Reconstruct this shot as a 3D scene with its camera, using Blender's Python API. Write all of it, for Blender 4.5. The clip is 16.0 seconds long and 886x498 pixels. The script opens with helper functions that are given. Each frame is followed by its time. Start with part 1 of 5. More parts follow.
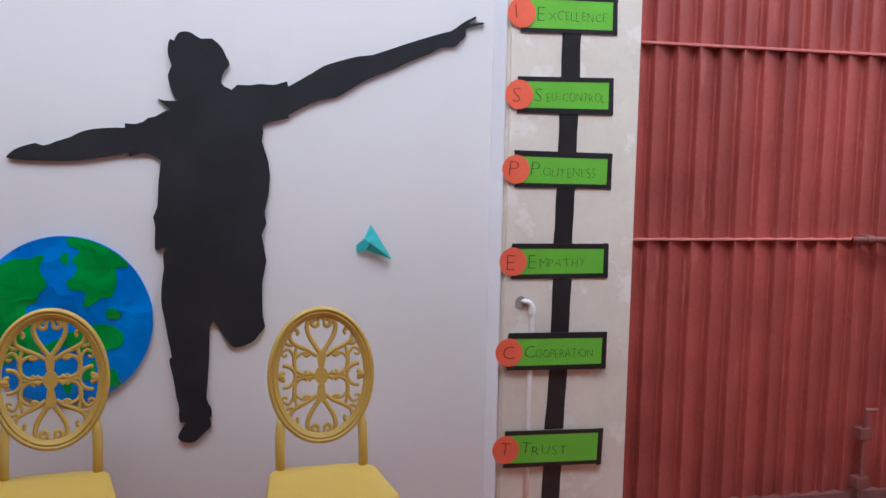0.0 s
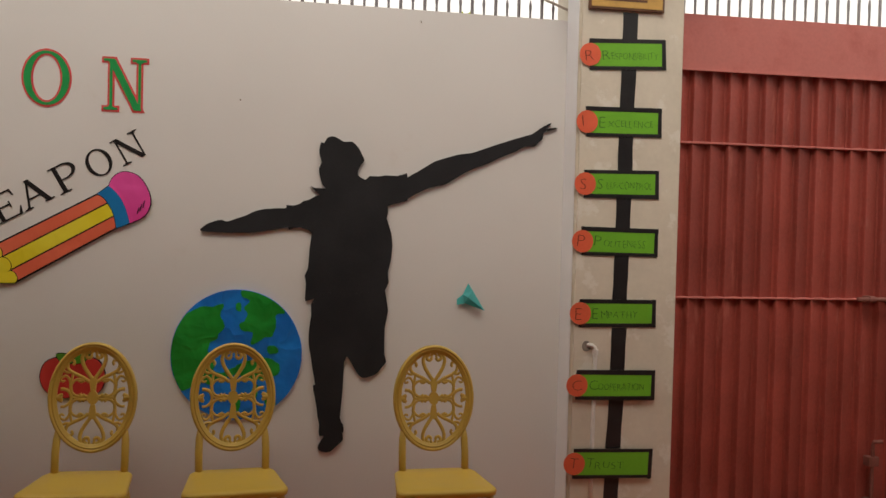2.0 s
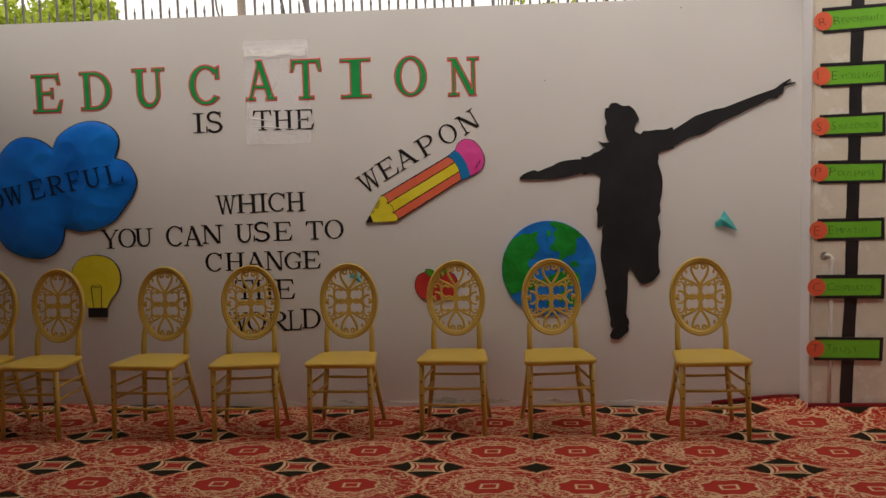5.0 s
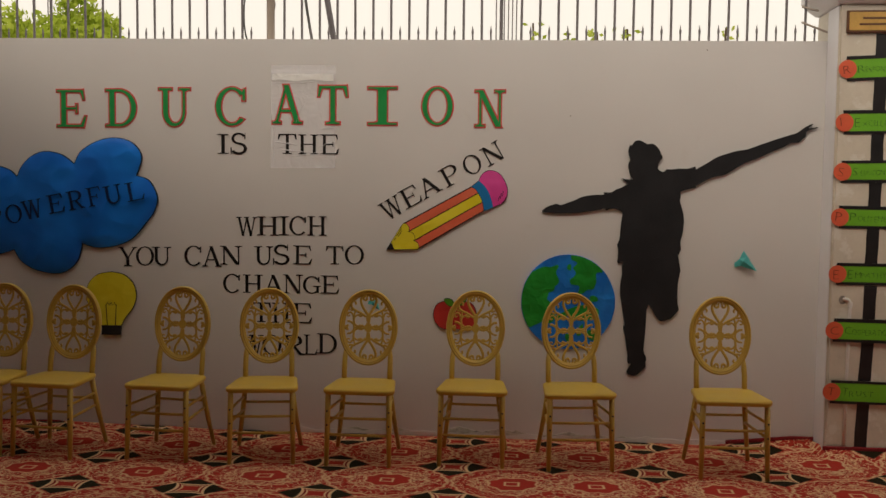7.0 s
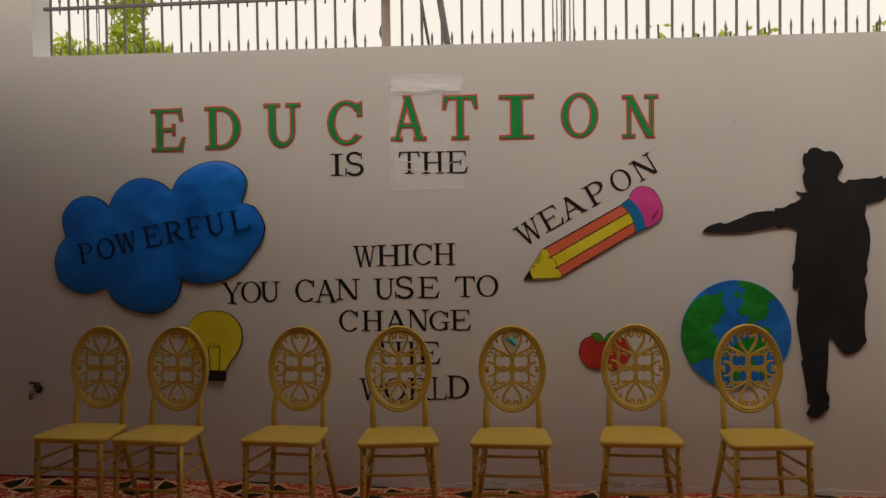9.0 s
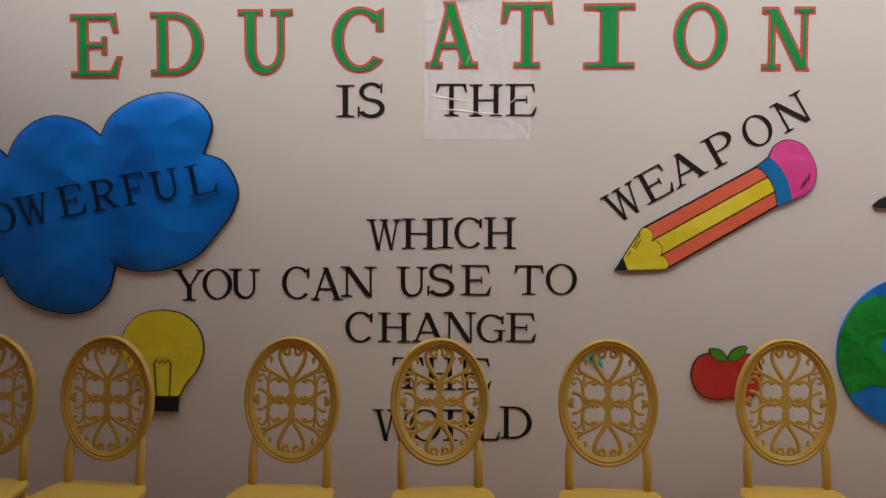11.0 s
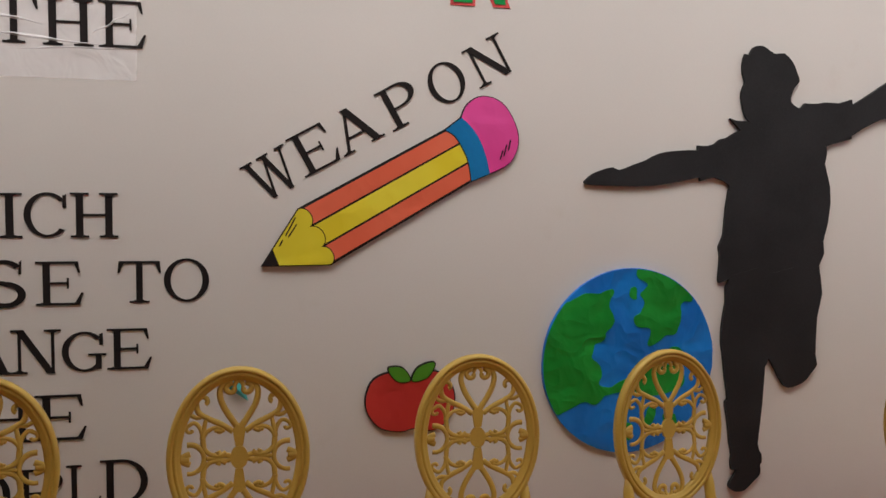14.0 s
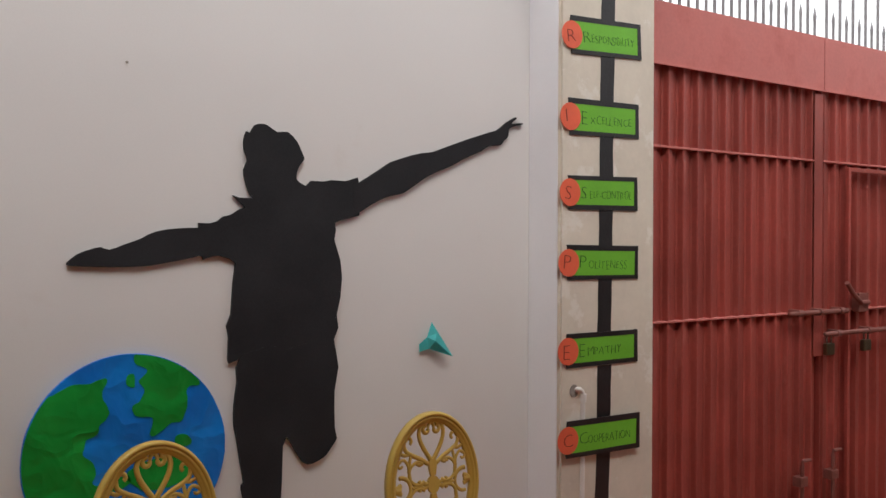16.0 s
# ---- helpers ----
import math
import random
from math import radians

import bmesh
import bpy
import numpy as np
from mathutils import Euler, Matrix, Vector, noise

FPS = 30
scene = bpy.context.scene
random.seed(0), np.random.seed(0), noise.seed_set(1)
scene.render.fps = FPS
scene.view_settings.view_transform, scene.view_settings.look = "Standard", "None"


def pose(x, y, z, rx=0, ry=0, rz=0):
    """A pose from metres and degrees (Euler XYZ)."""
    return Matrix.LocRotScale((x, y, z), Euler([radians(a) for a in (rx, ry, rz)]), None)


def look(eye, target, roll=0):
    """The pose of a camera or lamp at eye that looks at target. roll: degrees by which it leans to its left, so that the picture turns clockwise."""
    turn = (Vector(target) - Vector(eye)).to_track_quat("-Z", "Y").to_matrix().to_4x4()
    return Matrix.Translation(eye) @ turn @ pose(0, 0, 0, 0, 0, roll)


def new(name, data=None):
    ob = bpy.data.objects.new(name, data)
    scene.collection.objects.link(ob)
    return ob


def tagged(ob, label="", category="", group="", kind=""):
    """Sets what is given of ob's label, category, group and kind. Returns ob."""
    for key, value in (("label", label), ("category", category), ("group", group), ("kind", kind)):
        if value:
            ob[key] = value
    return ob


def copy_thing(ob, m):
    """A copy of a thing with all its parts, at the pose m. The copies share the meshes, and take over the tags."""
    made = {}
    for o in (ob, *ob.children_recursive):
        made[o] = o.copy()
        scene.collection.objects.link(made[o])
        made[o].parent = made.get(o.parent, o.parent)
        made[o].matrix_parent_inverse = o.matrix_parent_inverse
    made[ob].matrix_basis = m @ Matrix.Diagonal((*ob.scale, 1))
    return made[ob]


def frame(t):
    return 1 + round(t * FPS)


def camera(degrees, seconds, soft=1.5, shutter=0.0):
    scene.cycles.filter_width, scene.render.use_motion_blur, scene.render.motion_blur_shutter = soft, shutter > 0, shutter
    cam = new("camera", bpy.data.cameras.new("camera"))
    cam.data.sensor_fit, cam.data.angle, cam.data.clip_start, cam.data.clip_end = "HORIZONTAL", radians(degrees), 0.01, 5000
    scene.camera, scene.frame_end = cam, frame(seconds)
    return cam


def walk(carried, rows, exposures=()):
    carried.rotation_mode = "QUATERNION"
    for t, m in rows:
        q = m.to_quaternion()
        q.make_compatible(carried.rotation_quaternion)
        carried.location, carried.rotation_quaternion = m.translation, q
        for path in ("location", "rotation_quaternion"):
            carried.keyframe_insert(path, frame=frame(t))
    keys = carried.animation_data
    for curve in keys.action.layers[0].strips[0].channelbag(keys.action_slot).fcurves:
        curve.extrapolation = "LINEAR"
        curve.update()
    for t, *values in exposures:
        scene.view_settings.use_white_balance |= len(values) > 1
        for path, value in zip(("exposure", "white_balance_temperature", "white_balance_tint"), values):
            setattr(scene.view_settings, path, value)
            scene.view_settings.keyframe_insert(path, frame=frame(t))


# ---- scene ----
cam = camera(53.9, 16.0)
PATH = [
    (0, (-0.729, -3.324, 1.54), (-0.295, -1.382, 1.34), 1.1),
    (0.5, (-0.841, -3.546, 1.561), (-0.432, -1.59, 1.486), 1.6),
    (1, (-0.904, -3.797, 1.583), (-0.523, -1.834, 1.561), 1.9),
    (1.5, (-0.987, -3.962, 1.564), (-0.461, -2.032, 1.537), 2.3),
    (2, (-1.109, -4.209, 1.573), (-0.778, -2.237, 1.52), 1.4),
    (2.5, (-1.156, -4.408, 1.628), (-1.09, -2.412, 1.526), 0.3),
    (3, (-1.166, -4.688, 1.638), (-1.363, -2.703, 1.492), 1.6),
    (3.5, (-1.158, -4.844, 1.617), (-1.611, -2.91, 1.386), 1.4),
    (4, (-1.268, -5.155, 1.606), (-1.554, -3.196, 1.328), 0.4),
    (4.5, (-1.367, -5.429, 1.596), (-1.55, -3.448, 1.392), -0.3),
    (5, (-1.527, -5.644, 1.606), (-1.715, -3.661, 1.421), -1.6),
    (5.2, (-1.6, -5.716, 1.595), (-1.839, -3.738, 1.417), -2.9),
    (7.3, (-1.832, -5.66, 1.62), (-1.966, -3.669, 1.501), 1.1),
    (7.5, (-1.899, -5.654, 1.618), (-2.012, -3.661, 1.497), 0.8),
    (8, (-2.078, -5.661, 1.603), (-2.254, -3.672, 1.479), 0.2),
    (8.5, (-2.263, -5.451, 1.587), (-2.466, -3.462, 1.533), 0.0),
    (9, (-2.471, -5.068, 1.613), (-2.693, -3.081, 1.546), -0.8),
    (9.5, (-2.693, -4.66, 1.603), (-2.887, -2.673, 1.481), -1.1),
    (9.7, (-2.762, -4.509, 1.593), (-2.944, -2.522, 1.454), -0.5),
    (11.8, (-3.124, -3.01, 1.548), (-3.179, -1.011, 1.503), 0.4),
    (12, (-3.094, -2.886, 1.546), (-3.135, -0.887, 1.559), 0.6),
    (12.5, (-3.061, -2.653, 1.533), (-3.118, -0.657, 1.647), -0.1),
    (13, (-2.976, -2.581, 1.6), (-2.884, -0.583, 1.639), 1.2),
    (13.5, (-2.803, -2.624, 1.572), (-2.472, -0.651, 1.548), 2.1),
    (14, (-2.621, -2.631, 1.548), (-2.172, -0.69, 1.375), 1.0),
    (14.5, (-2.489, -2.721, 1.545), (-1.952, -0.808, 1.311), 1.6),
    (15, (-2.248, -2.661, 1.574), (-1.576, -0.788, 1.381), 1.7),
    (15.5, (-2.054, -2.674, 1.588), (-1.099, -0.919, 1.492), 1.2),
    (16, (-2.055, -2.755, 1.594), (-0.946, -1.091, 1.579), 0.2),
]
EXPOSURES = [
    (0.0, 0.76, 5300, 10), (0.5, 0.42, 5400, 10), (1.0, -0.25, 6550, 10), (1.5, -0.36, 7050, 10), (2.0, -0.12, 7350, 10), (2.5, -0.50, 6950, 10),
    (3.0, -0.30, 7900, 10), (3.5, -0.20, 7150, 10), (4.0, 0.40, 7100, 10), (4.5, 0.48, 6650, 10), (5.0, -0.12, 7150, 10), (7.5, -0.43, 7750, 10),
    (8.0, -0.42, 7550, 10), (8.5, -0.30, 7550, 10), (9.0, -0.49, 7600, 10), (9.5, -0.37, 7800, 10), (12.0, 0.53, 6150, 10), (12.5, -0.14, 6800, 10),
    (13.0, -0.03, 7400, 10), (13.5, 0.10, 7150, 10), (14.0, 0.33, 6700, 10), (14.5, 0.56, 5600, 10), (15.0, 0.44, 5000, 10), (15.5, 0.38, 5300, 10), (16.0, 0.14, 6400, 10),
]
walk(cam, [(t, look(eye, target, roll)) for t, eye, target, roll in PATH], EXPOSURES)


# ---- light ----
world = bpy.data.worlds.new("sky")
scene.world = world
world.use_nodes = True
wn = world.node_tree.nodes
wl = world.node_tree.links
sky = wn.new("ShaderNodeTexSky")
sky.sky_type = "NISHITA"
sky.sun_disc = False
sky.sun_elevation = radians(52)
sky.sun_rotation = radians(198)
sky.air_density, sky.dust_density = 1.2, 4.0
haze = wn.new("ShaderNodeMixRGB")
haze.inputs[0].default_value = 0.8
haze.inputs[2].default_value = (10.0, 9.8, 9.7, 1)
wl.new(sky.outputs[0], haze.inputs[1])
wl.new(haze.outputs[0], wn["Background"].inputs[0])
wn["Background"].inputs[1].default_value = 0.15

sun_data = bpy.data.lights.new("sun", "SUN")
sun_data.energy, sun_data.angle, sun_data.color = 1.05, radians(28), (1.0, 0.95, 0.87)
sun = new("sun", sun_data)
sun.matrix_basis = look((-3, -9, 14), (0, 0, 0))


# ---- small tools ----
G = 0.03          # height of the floor
WALL_TOP = 2.62


def part(name, bm, material, parent, label="", smooth_shade=False):
    me = bpy.data.meshes.new(name)
    bmesh.ops.recalc_face_normals(bm, faces=bm.faces[:])
    bm.to_mesh(me)
    bm.free()
    me.materials.append(material)
    if smooth_shade:
        for p in me.polygons:
            p.use_smooth = True
    ob = new(name, me)
    if parent is not None:
        ob.parent = parent
    if label:
        ob["label"] = label
    return ob


def base(name, x, y, z, rz=0.0):
    ob = new(name)
    ob.empty_display_size = 0.05
    ob.matrix_basis = pose(x, y, z, 0, 0, rz)
    return ob


def add_box(bm, x0, x1, y0, y1, z0, z1, bevel=0.0):
    start = len(bm.verts)
    v = [bm.verts.new((x, y, z)) for z in (z0, z1) for y in (y0, y1) for x in (x0, x1)]
    fs = [bm.faces.new([v[i] for i in q]) for q in ((0, 2, 3, 1), (4, 5, 7, 6), (0, 1, 5, 4), (2, 6, 7, 3), (0, 4, 6, 2), (1, 3, 7, 5))]
    if bevel:
        edges = list({e for f in fs for e in f.edges})
        bmesh.ops.bevel(bm, geom=edges, offset=bevel, segments=2, affect="EDGES", profile=0.6)
    return bm


def box_part(name, material, parent, x0, x1, y0, y1, z0, z1, bevel=0.0, label=""):
    return part(name, add_box(bmesh.new(), x0, x1, y0, y1, z0, z1, bevel), material, parent, label)


def add_tube(bm, pts, radius, sides=8, flat=1.0, cap=True):
    """A tube along the points; radius may be a list; flat squeezes it along y."""
    pts = [Vector(p) for p in pts]
    radii = radius if isinstance(radius, (list, tuple)) else [radius] * len(pts)
    rings = []
    side = None
    for i, p in enumerate(pts):
        d = (pts[min(i + 1, len(pts) - 1)] - pts[max(i - 1, 0)]).normalized()
        if side is None:
            side = d.cross(Vector((0, 1, 0)))
            if side.length < 0.1:
                side = d.cross(Vector((1, 0, 0)))
        side = (side - d * side.dot(d)).normalized()
        up = d.cross(side)
        ring = []
        for k in range(sides):
            a = 2 * math.pi * k / sides
            o = side * math.cos(a) * radii[i] + up * math.sin(a) * radii[i]
            o.y *= flat
            ring.append(bm.verts.new(p + o))
        rings.append(ring)
    for a, b in zip(rings, rings[1:]):
        for k in range(sides):
            bm.faces.new((a[k], a[(k + 1) % sides], b[(k + 1) % sides], b[k]))
    if cap:
        bm.faces.new(rings[0])
        bm.faces.new(rings[-1])
    return bm


def curve_pts(pts, steps=6, closed=False):
    """Catmull-Rom points through the given ones."""
    n = len(pts)
    out = []
    for i in range(n if closed else n - 1):
        if closed:
            p = [pts[(i + k - 1) % n] for k in range(4)]
        else:
            p = [pts[max(0, min(n - 1, i + k - 1))] for k in range(4)]
        for s in range(steps):
            u = s / steps
            out.append(tuple(0.5 * (2 * b + (c - a) * u + (2 * a - 5 * b + 4 * c - d) * u * u + (3 * b - a - 3 * c + d) * u ** 3)
                             for a, b, c, d in zip(*p)))
    if not closed:
        out.append(tuple(pts[-1]))
    return out


def add_prism(bm, pts, y_front, y_back):
    """A flat shape in the wall's plane, given by (x, z) points, with thickness."""
    f = [bm.verts.new((x, y_front, z)) for x, z in pts]
    b = [bm.verts.new((x, y_back, z)) for x, z in pts]
    n = len(pts)
    front = bm.faces.new(f)
    back = bm.faces.new(b[::-1])
    for i in range(n):
        bm.faces.new((f[i], b[i], b[(i + 1) % n], f[(i + 1) % n]))
    front.normal_update()
    back.normal_update()
    bmesh.ops.triangulate(bm, faces=[front, back])
    return bm


def grown(pts, d):
    """The outline moved outwards by d."""
    area = sum(a[0] * b[1] - b[0] * a[1] for a, b in zip(pts, pts[1:] + pts[:1]))
    s = 1 if area > 0 else -1
    out = []
    n = len(pts)
    for i in range(n):
        p, q, r = Vector(pts[i - 1]), Vector(pts[i]), Vector(pts[(i + 1) % n])
        u, v = (q - p), (r - q)
        if u.length < 1e-6 or v.length < 1e-6:
            out.append(tuple(q))
            continue
        u.normalize(), v.normalize()
        nu, nv = Vector((u.y, -u.x)) * s, Vector((v.y, -v.x)) * s
        m = nu + nv
        if m.length < 0.2:
            m = nu.copy()
        m.normalize()
        out.append(tuple(q + m * (d / max(0.45, m.dot(nu)))))
    return out


# ---- materials ----
def material(name, colour, rough=0.6, metal=0.0, vary=0.08, scale=6.0, fine=90.0, bump=0.1, spec=0.5, coat=0.0, second=None, mask=(0.45, 0.7), mask_scale=3.0, random_tint=0.0, dist=0.01, stretch=None):
    """A surface with variation at two scales; second: the colour of stains or wear."""
    m = bpy.data.materials.new(name)
    m.use_nodes = True
    nt = m.node_tree
    N, L = nt.nodes, nt.links
    bsdf = N["Principled BSDF"]
    geo = N.new("ShaderNodeNewGeometry")
    big = N.new("ShaderNodeTexNoise")
    big.inputs["Scale"].default_value = scale
    big.inputs["Detail"].default_value = 5
    small = N.new("ShaderNodeTexNoise")
    small.inputs["Scale"].default_value = fine
    small.inputs["Detail"].default_value = 4
    L.new(geo.outputs["Position"], big.inputs["Vector"])
    L.new(geo.outputs["Position"], small.inputs["Vector"])
    add = N.new("ShaderNodeMath")
    add.operation = "MULTIPLY_ADD"
    add.inputs[1].default_value = 0.45
    L.new(small.outputs["Fac"], add.inputs[0])
    L.new(big.outputs["Fac"], add.inputs[2])
    ramp = N.new("ShaderNodeMapRange")
    ramp.inputs["From Min"].default_value = 0.45
    ramp.inputs["From Max"].default_value = 1.0
    ramp.inputs["To Min"].default_value = 1 - vary
    ramp.inputs["To Max"].default_value = 1 + vary
    L.new(add.outputs[0], ramp.inputs["Value"])
    mul = N.new("ShaderNodeVectorMath")
    mul.operation = "SCALE"
    mul.inputs[0].default_value = colour
    L.new(ramp.outputs[0], mul.inputs["Scale"])
    out = mul.outputs[0]
    if second:
        stain = N.new("ShaderNodeTexNoise")
        stain.inputs["Scale"].default_value = mask_scale
        stain.inputs["Detail"].default_value = 8
        stain.inputs["Roughness"].default_value = 0.65
        if stretch:
            squeeze = N.new("ShaderNodeMapping")
            squeeze.inputs["Scale"].default_value = stretch
            L.new(geo.outputs["Position"], squeeze.inputs[0])
            L.new(squeeze.outputs[0], stain.inputs["Vector"])
        else:
            L.new(geo.outputs["Position"], stain.inputs["Vector"])
        sel = N.new("ShaderNodeMapRange")
        sel.inputs["From Min"].default_value, sel.inputs["From Max"].default_value = mask
        L.new(stain.outputs["Fac"], sel.inputs["Value"])
        mix = N.new("ShaderNodeMixRGB")
        mix.inputs[2].default_value = (*second, 1)
        L.new(sel.outputs[0], mix.inputs[0])
        L.new(out, mix.inputs[1])
        out = mix.outputs[0]
    if random_tint:
        info = N.new("ShaderNodeObjectInfo")
        rr = N.new("ShaderNodeMapRange")
        rr.inputs["To Min"].default_value, rr.inputs["To Max"].default_value = 1 - random_tint, 1 + random_tint
        L.new(info.outputs["Random"], rr.inputs["Value"])
        m2 = N.new("ShaderNodeVectorMath")
        m2.operation = "SCALE"
        L.new(out, m2.inputs[0])
        L.new(rr.outputs[0], m2.inputs["Scale"])
        out = m2.outputs[0]
    L.new(out, bsdf.inputs["Base Color"])
    bsdf.inputs["Metallic"].default_value = metal
    bsdf.inputs["Specular IOR Level"].default_value = spec
    bsdf.inputs["Coat Weight"].default_value = coat
    rg = N.new("ShaderNodeMapRange")
    rg.inputs["To Min"].default_value, rg.inputs["To Max"].default_value = max(0.03, rough - 0.1), min(1, rough + 0.1)
    L.new(big.outputs["Fac"], rg.inputs["Value"])
    L.new(rg.outputs[0], bsdf.inputs["Roughness"])
    if bump:
        bp = N.new("ShaderNodeBump")
        bp.inputs["Strength"].default_value = bump
        bp.inputs["Distance"].default_value = dist
        L.new(add.outputs[0], bp.inputs["Height"])
        L.new(bp.outputs[0], bsdf.inputs["Normal"])
    return m


M_WALL = material("painted_plaster", (0.735, 0.72, 0.715), 0.55, vary=0.03, scale=1.6, fine=160, bump=0.05, spec=0.35, second=(0.66, 0.62, 0.59), mask=(0.62, 0.85), mask_scale=2.2)
M_PILLAR = material("worn_cream_paint", (0.70, 0.64, 0.545), 0.6, vary=0.07, scale=6, fine=45, bump=0.22, dist=0.006, spec=0.35, second=(0.78, 0.735, 0.66), mask=(0.56, 0.62), mask_scale=7)
M_RETURN = material("pale_white", (0.84, 0.83, 0.85), 0.6, vary=0.03, scale=4, fine=120, bump=0.1)
M_CONCRETE = material("concrete", (0.40, 0.38, 0.35), 0.85, vary=0.15, scale=4, fine=120, bump=0.3)
M_SHADE_SLAB = material("shade_slab_paint", (0.52, 0.50, 0.47), 0.8, vary=0.05, scale=3, bump=0.1)
M_GATE = material("red_gate_paint", (0.325, 0.064, 0.050), 0.5, vary=0.26, scale=3.2, fine=55, bump=0.32, dist=0.012, spec=0.45, second=(0.42, 0.115, 0.092), mask=(0.60, 0.70), mask_scale=13, stretch=(1, 1, 0.22), random_tint=0.12)
# paler than the gate red: part fading, part sunlight put into the colour
M_GATE_TOP = material("faded_sunlit_red", (0.53, 0.165, 0.145), 0.65, vary=0.12, scale=4, fine=60, bump=0.1, second=(0.40, 0.10, 0.085), mask=(0.5, 0.75), mask_scale=4)
M_RUST = material("old_red_iron", (0.22, 0.078, 0.064), 0.6, metal=0.2, vary=0.25, scale=20, fine=150, bump=0.25)
M_LOCK = material("dark_brass", (0.13, 0.10, 0.06), 0.4, metal=0.9, vary=0.2, scale=30)
# bar grey is raised to imitate bright sky flaring round thin bars
M_BAR = material("glare_lifted_grey", (0.19, 0.175, 0.185), 0.5, metal=0.3, vary=0.15, scale=20, bump=0.1)
M_BAR_LIGHT = material("weathered_grey_paint", (0.30, 0.29, 0.30), 0.5, metal=0.3, vary=0.15, scale=20, bump=0.1)
M_POLE = material("tan_pole_paint", (0.36, 0.30, 0.25), 0.6, vary=0.1, scale=10)
M_CHAIR = material("gold_resin", (0.60, 0.400, 0.082), 0.40, vary=0.08, scale=9, fine=220, bump=0.04, spec=0.45, coat=0.04)
M_SEAT = material("gold_seat", (0.66, 0.435, 0.066), 0.40, vary=0.06, scale=7, fine=240, bump=0.05, spec=0.5, coat=0.1)
M_HOLE = material("dark_screw", (0.03, 0.02, 0.015), 0.5, vary=0.1)
M_BLACK = material("black_card", (0.022, 0.0225, 0.026), 0.6, vary=0.3, scale=5, fine=140, bump=0.10, spec=0.22)
M_LETTER = material("black_letter_card", (0.014, 0.011, 0.012), 0.7, vary=0.2, scale=9, bump=0.05, spec=0.25)
M_LETTER_BLUE = material("navy_letter_film", (0.004, 0.018, 0.075), 0.4, vary=0.2, scale=9, bump=0.05, spec=0.4)
M_TAPE_BLACK = material("black_tape", (0.016, 0.015, 0.017), 0.38, vary=0.3, scale=14, bump=0.2)
M_GREEN = material("green_marker_card", (0.006, 0.32, 0.082), 0.6, spec=0.25, vary=0.12, scale=12, fine=200, bump=0.05)
M_RED = material("red_marker_edge", (0.70, 0.075, 0.085), 0.6, vary=0.15, scale=20, bump=0.05)
def crinkled(name, colour, light, rough, scale, depth, spec=0.6, coat=0.0):
    """Glossy paper with creases between soft facets and broad swells."""
    m = bpy.data.materials.new(name)
    m.use_nodes = True
    N, L = m.node_tree.nodes, m.node_tree.links
    bsdf = N["Principled BSDF"]
    geo = N.new("ShaderNodeNewGeometry")
    warp = N.new("ShaderNodeTexNoise")
    warp.inputs["Scale"].default_value = scale * 0.8
    warp.inputs["Detail"].default_value = 2
    L.new(geo.outputs["Position"], warp.inputs["Vector"])
    off = N.new("ShaderNodeVectorMath")
    off.operation = "MULTIPLY_ADD"
    off.inputs[1].default_value = (0.35, 0.35, 0.35)
    L.new(warp.outputs["Color"], off.inputs[0])
    L.new(geo.outputs["Position"], off.inputs[2])
    facet = N.new("ShaderNodeTexVoronoi")
    facet.inputs["Scale"].default_value = scale
    L.new(off.outputs[0], facet.inputs["Vector"])
    facet2 = N.new("ShaderNodeTexVoronoi")
    facet2.inputs["Scale"].default_value = scale * 2.7
    L.new(off.outputs[0], facet2.inputs["Vector"])
    swell = N.new("ShaderNodeTexNoise")
    swell.inputs["Scale"].default_value = scale * 0.45
    swell.inputs["Detail"].default_value = 1
    L.new(geo.outputs["Position"], swell.inputs["Vector"])
    h1 = N.new("ShaderNodeMath")
    h1.operation = "MULTIPLY_ADD"
    h1.inputs[1].default_value = 0.15
    L.new(facet2.outputs["Distance"], h1.inputs[0])
    L.new(facet.outputs["Distance"], h1.inputs[2])
    h2 = N.new("ShaderNodeMath")
    h2.operation = "MULTIPLY_ADD"
    h2.inputs[1].default_value = 1.6
    L.new(swell.outputs["Fac"], h2.inputs[0])
    L.new(h1.outputs[0], h2.inputs[2])
    bp = N.new("ShaderNodeBump")
    bp.inputs["Strength"].default_value = 1.0
    bp.inputs["Distance"].default_value = depth
    L.new(h2.outputs[0], bp.inputs["Height"])
    L.new(bp.outputs[0], bsdf.inputs["Normal"])
    sel = N.new("ShaderNodeMapRange")
    sel.inputs["From Min"].default_value, sel.inputs["From Max"].default_value = 0.38, 0.68
    L.new(warp.outputs["Fac"], sel.inputs["Value"])
    mix = N.new("ShaderNodeMixRGB")
    mix.inputs[1].default_value, mix.inputs[2].default_value = (*colour, 1), (*light, 1)
    L.new(sel.outputs[0], mix.inputs[0])
    L.new(mix.outputs[0], bsdf.inputs["Base Color"])
    bsdf.inputs["Roughness"].default_value = rough
    bsdf.inputs["Specular IOR Level"].default_value = spec
    bsdf.inputs["Coat Weight"].default_value = coat
    bsdf.inputs["Coat Roughness"].default_value = 0.25
    return m


